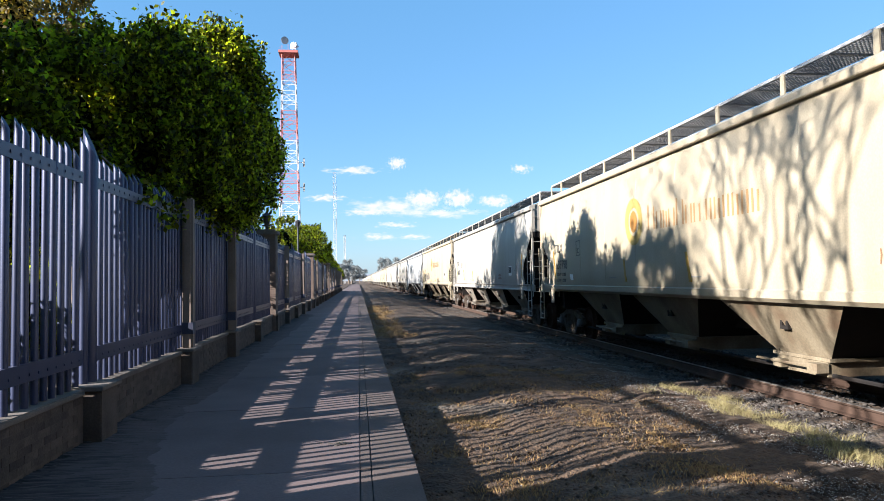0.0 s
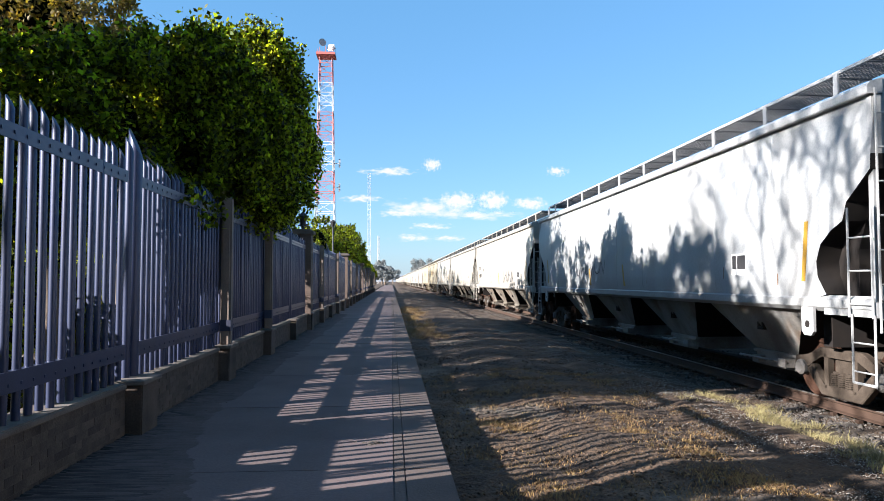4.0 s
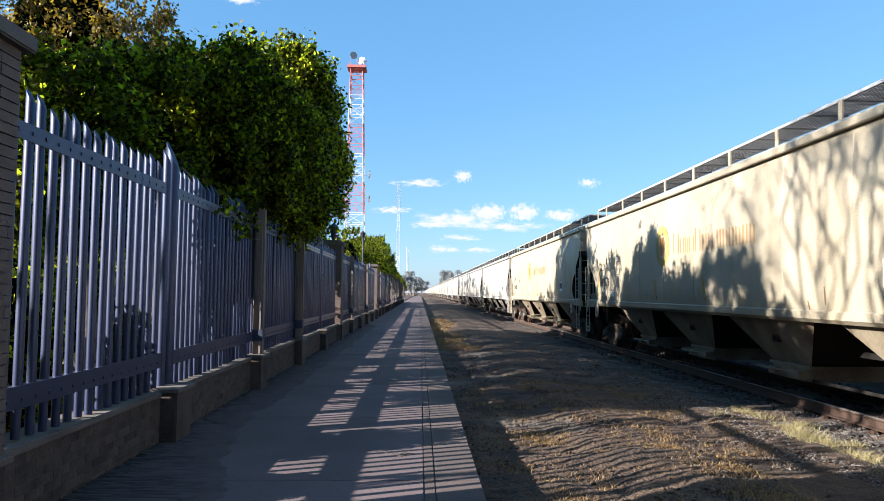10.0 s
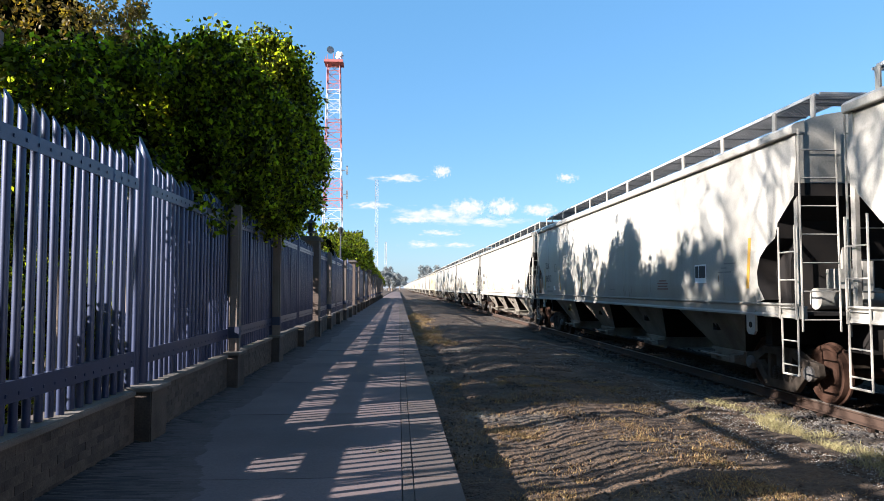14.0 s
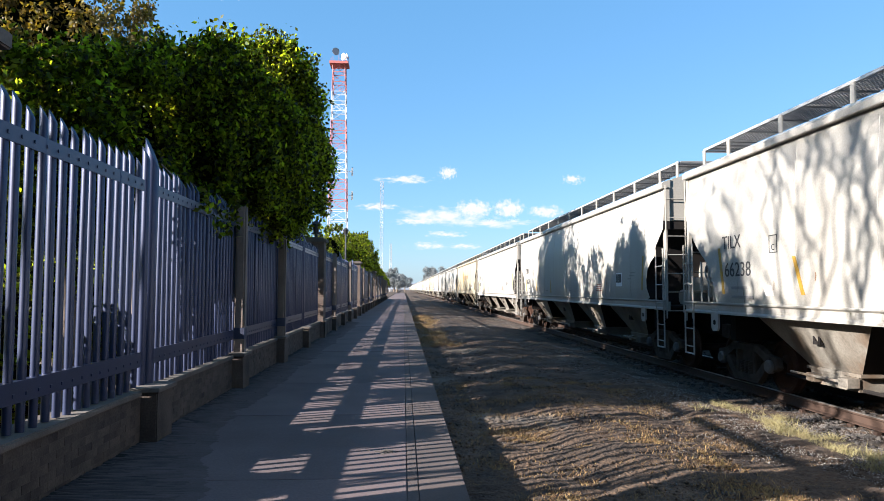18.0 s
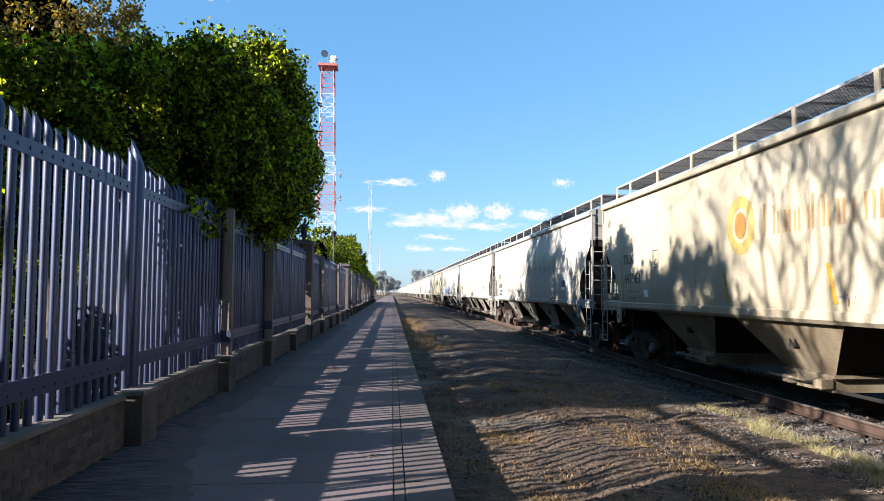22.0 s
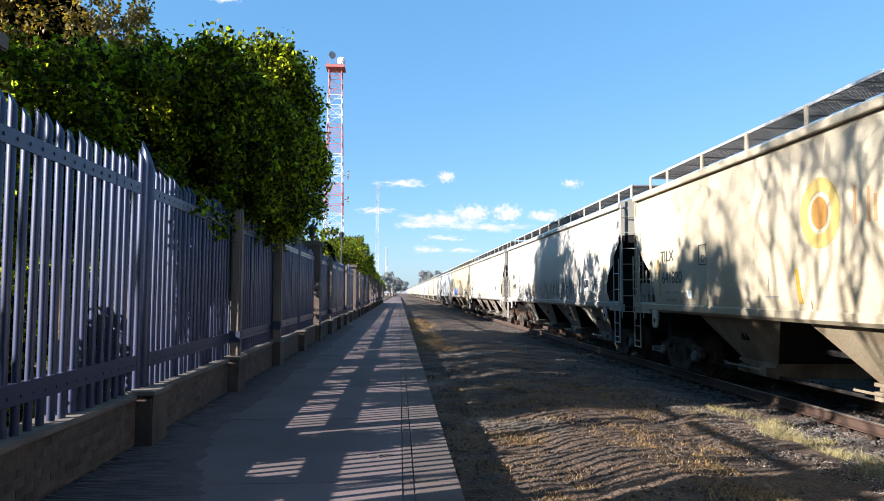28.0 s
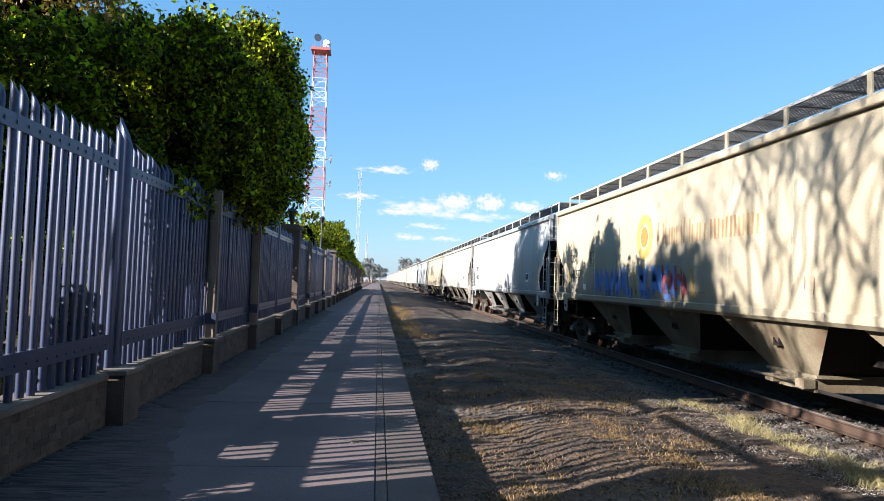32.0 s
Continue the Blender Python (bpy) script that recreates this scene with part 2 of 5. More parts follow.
M_TAGBLK = material("black_spray_paint", (0.06, 0.06, 0.07, 1), 0.6, vary=0.4, scale=5, bump=0)
# red paled a little, with haze put into the paint's colour
M_RED = material("tower_red", (0.42, 0.135, 0.12, 1), 0.6, vary=0.3, scale=1.0)
M_TWHITE = material("tower_white", (0.5, 0.5, 0.51, 1), 0.6, vary=0.2, scale=1.0)
M_DISH = material("dish_grey", (0.34, 0.34, 0.34, 1), 0.5, vary=0.2, scale=2)
M_IRON = material("dark_iron", (0.03, 0.03, 0.032, 1), 0.5, metal=0.3, vary=0.3)
# the blue-grey puts aerial haze into the hills' own colour
M_HILL = material("far_hill", (0.26, 0.30, 0.36, 1), 1.0, vary=0.3, scale=0.01, fine=0.1, bump=0)
M_HOUSE = material("distant_house", (0.62, 0.58, 0.52, 1), 0.9, vary=0.3, scale=0.6)


# ---- mesh kit ----
def box(bm, x0, x1, y0, y1, z0, z1):
    vs = [bm.verts.new(c) for c in ((x0, y0, z0), (x1, y0, z0), (x1, y1, z0), (x0, y1, z0), (x0, y0, z1), (x1, y0, z1), (x1, y1, z1), (x0, y1, z1))]
    for f in ((3, 2, 1, 0), (4, 5, 6, 7), (0, 1, 5, 4), (1, 2, 6, 5), (2, 3, 7, 6), (3, 0, 4, 7)):
        bm.faces.new([vs[i] for i in f])
    return vs


def bar(bm, a, b, r0, r1=None, seg=6):
    """A tapered round bar from a to b."""
    a, b = Vector(a), Vector(b)
    r1 = r0 if r1 is None else r1
    d = (b - a).normalized()
    u = d.orthogonal().normalized()
    v = d.cross(u)
    rings = []
    for p, r in ((a, r0), (b, r1)):
        rings.append([bm.verts.new(p + r * (math.cos(2 * math.pi * i / seg) * u + math.sin(2 * math.pi * i / seg) * v)) for i in range(seg)])
    for i in range(seg):
        j = (i + 1) % seg
        bm.faces.new((rings[0][i], rings[0][j], rings[1][j], rings[1][i]))
    bm.faces.new(rings[0][::-1])
    bm.faces.new(rings[1])


def prism(bm, outline, axis, lo, hi):
    """A polygon in the two other axes, drawn out along axis from lo to hi."""
    def at(p, q, h):
        return {"x": (h, p, q), "y": (p, h, q), "z": (p, q, h)}[axis]
    a = [bm.verts.new(at(p, q, lo)) for p, q in outline]
    b = [bm.verts.new(at(p, q, hi)) for p, q in outline]
    bm.faces.new(a)
    bm.faces.new(b[::-1])
    for i in range(len(a)):
        j = (i + 1) % len(a)
        bm.faces.new((a[j], a[i], b[i], b[j]))


def lathe(bm, profile, axis_x, seg=24):
    """A profile of (x, radius) turned about the x axis through axis_x = (y, z)."""
    rings = [[bm.verts.new((x, axis_x[0] + r * math.cos(2 * math.pi * i / seg), axis_x[1] + r * math.sin(2 * math.pi * i / seg)))
              for i in range(seg)] for x, r in profile]
    for a, b in zip(rings, rings[1:]):
        for i in range(seg):
            j = (i + 1) % seg
            bm.faces.new((a[i], a[j], b[j], b[i]))
    bm.faces.new(rings[0][::-1])
    bm.faces.new(rings[-1])


def mesh_of(name, bm, mat, smooth=0):
    bmesh.ops.recalc_face_normals(bm, faces=bm.faces)
    me = bpy.data.meshes.new(name)
    bm.to_mesh(me)
    bm.free()
    me.materials.append(mat)
    if smooth:
        me.polygons.foreach_set("use_smooth", [True] * len(me.polygons))
        me.set_sharp_from_angle(angle=radians(smooth))
    return me


def part(name, bm, mat, parent, label="", smooth=0, kind=""):
    ob = new(name, mesh_of(name, bm, mat, smooth))
    ob.parent = parent
    if label:
        ob["label"] = label
    if kind:
        ob["kind"] = kind
    return ob


def thing(name, label, category, at=(0, 0, 0), group="", kind=""):
    ob = new(name)
    ob.empty_display_size = 0.2
    ob.location = at
    return tagged(ob, label, category, group, kind)


def solid(name, bm, mat, label, category, group="", kind="", smooth=0):
    return tagged(new(name, mesh_of(name, bm, mat, smooth)), label, category, group, kind)


def arrays_mesh(name, verts, quads, mat):
    me = bpy.data.meshes.new(name)
    n, q = len(verts), len(quads)
    k = quads.shape[1]
    me.vertices.add(n)
    me.vertices.foreach_set("co", np.asarray(verts, np.float32).ravel())
    me.loops.add(q * k)
    me.loops.foreach_set("vertex_index", np.asarray(quads, np.int32).ravel())
    me.polygons.add(q)
    me.polygons.foreach_set("loop_start", np.arange(0, q * k, k, dtype=np.int32))
    me.update(calc_edges=True)
    me.validate()
    me.materials.append(mat)
    return me


def leaf_mesh(name, centres, size, mat, droop=0.3, spread=0.35):
    """Pointed four-cornered leaves, slightly folded, at the given places."""
    n = len(centres)
    size = size * (1 + spread * RNG.uniform(-1, 1, n))
    d = RNG.normal(size=(n, 3))
    d[:, 2] -= droop
    d /= np.linalg.norm(d, axis=1)[:, None]
    s = np.cross(d, RNG.normal(size=(n, 3)))
    s /= np.linalg.norm(s, axis=1)[:, None]
    nn = np.cross(d, s)
    L, W = size[:, None], size[:, None] * 0.30
    a = centres - d * L * 0.5
    b = centres + s * W + nn * L * 0.06 - d * L * 0.05
    c = centres + d * L * 0.5
    e = centres - s * W + nn * L * 0.06 - d * L * 0.05
    v = np.stack([a, b, c, e], 1).reshape(-1, 3)
    q = np.arange(4 * n).reshape(-1, 4)
    return arrays_mesh(name, v, q, mat)


def text_mesh(words, size, mat, width=None):
    """Flat letters of the built-in font, drawn on the y-z plane as read from -x, from y = 0 towards -y."""
    cu = bpy.data.curves.new("words", "FONT")
    cu.body, cu.size, cu.extrude = words, size, 0.002
    ob = bpy.data.objects.new("words", cu)
    scene.collection.objects.link(ob)
    deps = bpy.context.evaluated_depsgraph_get()
    me = bpy.data.meshes.new_from_object(ob.evaluated_get(deps))
    bpy.data.objects.remove(ob)
    if width:
        w = max(v.co.x for v in me.vertices) or 1
        me.transform(Matrix.Diagonal((width / w, 1, 1, 1)))
    me.transform(Matrix(((0, 0, -1, 0), (-1, 0, 0, 0), (0, 1, 0, 0), (0, 0, 0, 1))))
    me.materials.clear()
    me.materials.append(mat)
    return me


def smooth01(a, b, v):
    u = np.clip((v - a) / (b - a), 0, 1)
    return u * u * (3 - 2 * u)


# ---- ground ----
WALL_X, PICKET_X, EDGE_X = -2.68, -2.78, 0.51
TRACK_X, RAIL_Z = 7.43, -0.185


def ground_z(x, y):
    z = np.where(x < -2.9, -0.03, np.where(x < EDGE_X - 0.05, -0.26, -0.30))
    z = np.where(x > EDGE_X, -0.30 + 0.05 * smooth01(0.8, 1.8, x) - 0.16 * smooth01(4.4, 6.0, x), z)
    # a low swell along the middle of the strip, with two worn wheel tracks
    on = smooth01(0.6, 1.4, x) * (1 - smooth01(5.0, 5.8, x))
    z = z + on * (0.07 * np.exp(-((x - 2.6 - 0.25 * np.sin(y * 0.31)) / 0.75) ** 2) - 0.045 * np.exp(-((x - 3.9) / 0.35) ** 2)
                  - 0.03 * np.exp(-((x - 1.7) / 0.3) ** 2))
    return z


def relief(x, y):
    """Bumps and furrows of the trodden dirt."""
    v = Vector((x, y, 0))
    return 0.050 * noise.noise(v * 1.1) + 0.028 * noise.noise(v * 3.1) + 0.016 * noise.noise(v * 8.0) + 0.013 * noise.noise(v * 17.0) + 0.008 * noise.noise(v * 33.0)


def build_ground():
    xs = np.concatenate([[-1500, -500, -150, -60, -30, -15, -8, -5, -3.3, -2.95, -2.88, -1, 0.4, 0.46], np.arange(0.52, 6.2, 0.04),
                         np.arange(6.3, 9.6, 0.3), [10, 12, 15, 20, 30, 60, 150, 500, 1500]])
    ys = np.concatenate([[-400, -150, -60, -25, -12, -6, -2, 0, 1, 2, 3, 4], np.arange(4.6, 13, 0.036), np.arange(13, 14, 0.1), np.arange(14, 30, 0.2), np.arange(30, 70, 0.7),
                         [72, 80, 90, 105, 125, 150, 200, 280, 400, 600, 1000, 2000, 4000]])
    X, Y = np.meshgrid(xs, ys)
    Z = ground_z(X, Y)
    for i in range(X.shape[0]):
        for j in range(X.shape[1]):
            x, y = X[i, j], Y[i, j]
            if 0.5 < x < 10 and 2 < y < 70:
                Z[i, j] += relief(x, y)
    v = np.stack([X, Y, Z], -1).reshape(-1, 3)
    w = len(xs)
    i, j = np.meshgrid(np.arange(len(ys) - 1), np.arange(w - 1), indexing="ij")
    a = (i * w + j).ravel()
    q = np.stack([a, a + 1, a + w + 1, a + w], 1)
    me = arrays_mesh("ground", v, q, M_DIRT)
    me.polygons.foreach_set("use_smooth", [True] * len(me.polygons))
    tagged(new("ground", me), "dry brown dirt strip with dead grass beside the railway", "ground", kind="structure")


build_ground()


def scatter_stones(name, label, n, area, size, mat):
    """Many angular stones lying on the ground."""
    x = RNG.uniform(area[0], area[1], n)
    y = area[2] + (area[3] - area[2]) * RNG.uniform(0, 1, n) ** 1.5
    s = size * RNG.uniform(0.4, 1.5, n) ** 1.3
    base = np.array(((1, 0, 0), (-1, 0, 0), (0, 1, 0), (0, -1, 0), (0, 0, 0.7), (0, 0, -0.7)), float)
    c = np.stack([x, y, ground_z(x, y) + s * 0.25], 1)
    jit = RNG.uniform(0.6, 1.25, (n, 6, 1))
    ang = RNG.uniform(0, 6.28, n)
    ca, sa = np.cos(ang), np.sin(ang)
    rot = np.zeros((n, 3, 3))
    rot[:, 0, 0], rot[:, 0, 1], rot[:, 1, 0], rot[:, 1, 1], rot[:, 2, 2] = ca, -sa, sa, ca, 1
    v = np.einsum("nij,nkj->nki", rot, base[None] * jit) * s[:, None, None] + c[:, None]
    f = np.array(((0, 2, 4), (2, 1, 4), (1, 3, 4), (3, 0, 4), (2, 0, 5), (1, 2, 5), (3, 1, 5), (0, 3, 5)))
    q = (f[None] + 6 * np.arange(n)[:, None, None]).reshape(-1, 3)
    tagged(new(name, arrays_mesh(name, v.reshape(-1, 3), q, mat)), label, "gravel", kind="stuff")


scatter_stones("ballast", "grey crushed stone ballast beside and between the rails", 13000, (5.9, 9.6, 3, 60), 0.032, M_BALLAST)
scatter_stones("gravel", "loose grey pebbles scattered on the dirt", 11000, (2.6, 6.1, 4, 45), 0.011, M_GRAVEL)
scatter_stones("gravel_strip", "pale grey gravel spread beside the rail", 26000, (3.9, 5.95, 4.5, 24), 0.007, M_PALE)
scatter_stones("gravel_shoulder", "pale stones heaped against the rail", 9000, (5.55, 6.62, 4.5, 14), 0.011, M_GRAVEL)
scatter_stones("clods", "crumbled clods of dry brown soil on the strip", 9000, (0.6, 5.0, 4.5, 26), 0.016, M_DIRT)
scatter_stones("pebbles", "small stones and crumbs on the dirt strip", 4000, (0.6, 3.4, 4, 30), 0.009, M_GRAVEL)


def scatter_grass(name, label, spots, mat, tall=0.12):
    """Tufts of thin bent blades round the given spots (x, y, radius, blades)."""
    px, py = [], []
    for x, y, r, n in spots:
        a, d = RNG.uniform(0, 6.28, n), r * np.sqrt(RNG.uniform(0, 1, n))
        px.append(x + d * np.cos(a)), py.append(y + d * np.sin(a))
    px, py = np.concatenate(px), np.concatenate(py)
    n = len(px)
    root = np.stack([px, py, ground_z(px, py) - 0.01], 1)
    h = tall * RNG.uniform(0.35, 1.3, n)
    lean = RNG.normal(size=(n, 2)) * 0.8
    side = RNG.normal(size=(n, 2))
    side /= np.linalg.norm(side, axis=1)[:, None]
    w = 0.002 + 0.003 * RNG.uniform(0, 1, n)
    a, b, m1, m2, t = root.copy(), root.copy(), root.copy(), root.copy(), root.copy()
    a[:, :2] -= side * w[:, None]
    b[:, :2] += side * w[:, None]
    for m, s in ((m1, -0.7), (m2, 0.7)):
        m[:, :2] += side * (w * s)[:, None] + lean * (h * 0.35)[:, None]
        m[:, 2] += h * 0.6
    t[:, :2] += lean * h[:, None]
    t[:, 2] += h * 0.95
    v = np.stack([a, b, m2, m1, t], 1).reshape(-1, 3)
    k = 5 * np.arange(n)[:, None]
    q = np.concatenate([k + np.array([[0, 1, 2]]), k + np.array([[0, 2, 3]]), k + np.array([[3, 2, 4]])])
    tagged(new(name, arrays_mesh(name, v, q, mat)), label, "grass", kind="stuff")


spots = [(R.uniform(0.6, 1.25), R.uniform(4.5, 14), R.uniform(0.1, 0.3), 90) for _ in range(22)]
spots += [(R.uniform(1.0, 4.3), R.uniform(5.5, 14), R.uniform(0.1, 0.4), 110) for _ in range(170)]
spots += [(x + R.gauss(0, 0.12), y + R.gauss(0, 0.12), r, 120) for x, y, r in ((1.3, 9.2, 0.25), (1.55, 8.8, 0.2), (1.15, 6.4, 0.2), (1.6, 6.2, 0.25), (2.9, 6.3, 0.3), (3.3, 6.0, 0.3)) for _ in range(4)]
scatter_grass("dry_grass", "short dead golden grass on the dirt strip", spots, M_GRASS, 0.045)
spots = [(R.uniform(0.62, 1.7), R.uniform(21, 50), R.uniform(0.2, 0.5), 90) for _ in range(100)]
scatter_grass("dry_weeds", "pale dry weeds along the edge of the footpath", spots, M_GRASS, 0.16)
spots = [(R.gauss(5.35, 0.22), R.uniform(6.0, 11.5), R.uniform(0.06, 0.24), 90) for _ in range(48)]
scatter_grass("trackside_grass", "yellow-green grass tufts beside the rail", spots, M_GRASS_G, 0.11)


# ---- footpath ----
def build_path():
    slab = thing("pavement", "grey concrete footpath with a kerb strip", "footpath", kind="structure")
    bm = bmesh.new()
    box(bm, WALL_X - 0.1, EDGE_X - 0.012, -14, 300, -0.40, -0.03)
    part("bed", bm, M_JOINT, slab)
    shared = {}
    y, step = -12.0, 3.0
    rows = []
    while y < 70:
        rows.append((y, step)), (y := y + step)
    for y, step in rows:
        for name, x0, x1, mat, d in (("slab", WALL_X - 0.05, 0.026, M_CONC, 0.008), ("border_slab", 0.127, EDGE_X, M_KERB, 0.010), ("strip", 0.032, 0.121, M_KERB, 0.012)):
            if name not in shared:
                bm = bmesh.new()
                box(bm, x0, x1, d / 2, step - d / 2, -0.38, 0.0)
                bmesh.ops.bevel(bm, geom=[e for e in bm.edges if e.verts[0].co.z > -0.01 and e.verts[1].co.z > -0.01], offset=0.004, segments=2, affect="EDGES")
                shared[name] = mesh_of(name, bm, mat, 40)
            ob = new(name, shared[name])
            ob.parent = slab
            ob.location = (0, y, R.uniform(-0.003, 0.003))
    bm = bmesh.new()
    for y in range(69, 300, 3):
        box(bm, WALL_X - 0.05, 0.022, y + 0.01, y + 2.99, -0.2, 0)
        box(bm, 0.032, EDGE_X, y + 0.01, y + 2.99, -0.2, 0)
    part("distant_slabs", bm, M_CONC, slab, kind="stuff")
    # a broken patch of crumbled mortar on the joint
    bm = bmesh.new()
    for _ in range(40):
        x, y, s = R.gauss(-0.18, 0.06), R.gauss(6.95, 0.05), R.uniform(0.006, 0.02)
        box(bm, x, x + s * 2, y, y + s, 0.0, s * 0.6)
    part("crumbs", bm, M_COPING, slab, kind="stuff")


build_path()


# ---- railway ----
def build_track():
    tr = thing("railway_track", "rusty steel rails on pale concrete ties", "railway", kind="structure")
    prof = [(-0.066, 0), (0.066, 0), (0.066, 0.012), (0.012, 0.03), (0.010, 0.125), (0.034, 0.14), (0.034, 0.163), (-0.034, 0.163), (-0.034, 0.14), (-0.010, 0.125), (-0.012, 0.03), (-0.066, 0.012)]
    for s in (-1, 1):
        x = TRACK_X + s * 0.7525
        bm = bmesh.new()
        prism(bm, [(x + p, RAIL_Z - 0.172 + q) for p, q in prof], "y", -420, 700)
        part("rail", bm, M_RAIL, tr)
        bm = bmesh.new()
        box(bm, x - 0.03, x + 0.03, -420, 700, RAIL_Z - 0.012, RAIL_Z - 0.001)
        part("rail_head", bm, M_RAILTOP, tr, "worn shiny rail top")
    me = None
    for k in range(110):
        if me is None:
            bm = bmesh.new()
            prism(bm, [(-1.3, -0.12), (1.3, -0.12), (1.24, 0.06), (0.5, 0.03), (-0.5, 0.03), (-1.24, 0.06)], "y", -0.12, 0.12)
            me = mesh_of("tie", bm, M_TIE)
            bm = bmesh.new()
            for sx in (-1, 1):
                for d in (-0.1, 0.1):
                    box(bm, sx * 0.7525 + d - 0.03, sx * 0.7525 + d + 0.03, -0.04, 0.04, 0.05, 0.1)
            clip = mesh_of("rail_clip", bm, M_RAIL)
        ob = new("tie", me)
        ob.parent, ob.location = tr, (TRACK_X + R.uniform(-0.02, 0.02), 1 + k * 0.6, RAIL_Z - 0.272)
        if k < 50:
            c = new("rail_clip", clip)
            c.parent = ob
    bm = bmesh.new()
    for k in range(110, 500):
        box(bm, TRACK_X - 1.3, TRACK_X + 1.3, 0.88 + k * 0.6, 1.12 + k * 0.6, RAIL_Z - 0.4, RAIL_Z - 0.19)
    part("distant_ties", bm, M_TIE, tr, kind="stuff")


build_track()


# ---- fence along the footpath ----
SPAN = 3.83
POSTS = [4.13 - 3.47 * i for i in (3, 2, 1, 0)] + [7.60 + SPAN * i for i in range(28)]
BRICK_PILLARS = (3, 8, 13, 19, 25)
STEEL_POSTS = (1, 4, 7, 10, 12, 15, 17, 21, 23)


def picket_mesh(height, slant=0.11, width=0.064, paint=None):
    """A steel tube pale whose top is cut on the slant."""
    bm = bmesh.new()
    w = width / 2
    prof = [(w * math.cos(a), w * math.sin(a)) for a in (k * math.pi / 6 for k in range(12))]
    lo = [bm.verts.new((x, y, 0)) for x, y in prof]
    hi = [bm.verts.new((x, y, height - slant * (x + w) / (2 * w))) for x, y in prof]
    bm.faces.new(lo[::-1])
    bm.faces.new(hi)
    for i in range(len(lo)):
        j = (i + 1) % len(lo)
        bm.faces.new((lo[i], lo[j], hi[j], hi[i]))
    return mesh_of("picket", bm, paint or M_STEEL, 40)


POST_PALES = [picket_mesh(2.58, 0.17, 0.085), picket_mesh(2.71, 0.33, 0.145)]
PICKET = [picket_mesh(h, 0.12) for h in (2.41, 2.43, 2.45)]


def build_fence_panel(y0, y1, pales, paint, colour):
    f = thing("palisade_fence", colour + " steel palisade fence panel with pointed pickets", "fence", (PICKET_X, y0, 0.565), group="palisade panels")
    n = max(3, round((y1 - y0) / 0.174))
    for k in range(n):
        y = (k + 0.5) * (y1 - y0) / n + R.uniform(-0.006, 0.006)
        ob = new("picket", pales[R.randrange(3)])
        ob.parent, ob.location = f, (0, y, R.uniform(-0.01, 0.012))
        ob.rotation_euler = (R.gauss(0, 0.004), R.gauss(0, 0.003), R.gauss(0, 0.05))
    for name, z in (("bottom_rail", 0.222), ("top_rail", 2.065)):
        high = 0.155 if name == "bottom_rail" else 0.12
        bm = bmesh.new()
        box(bm, 0.026, 0.038, 0.0, y1 - y0, z, z + high)
        box(bm, -0.03, 0.026, 0.0, y1 - y0, z + high - 0.01, z + high)
        for k in range(n):
            y = (k + 0.5) * (y1 - y0) / n
            box(bm, 0.038, 0.046, y - 0.012, y + 0.012, z + 0.045, z + 0.07)
        part(name, bm, paint, f)


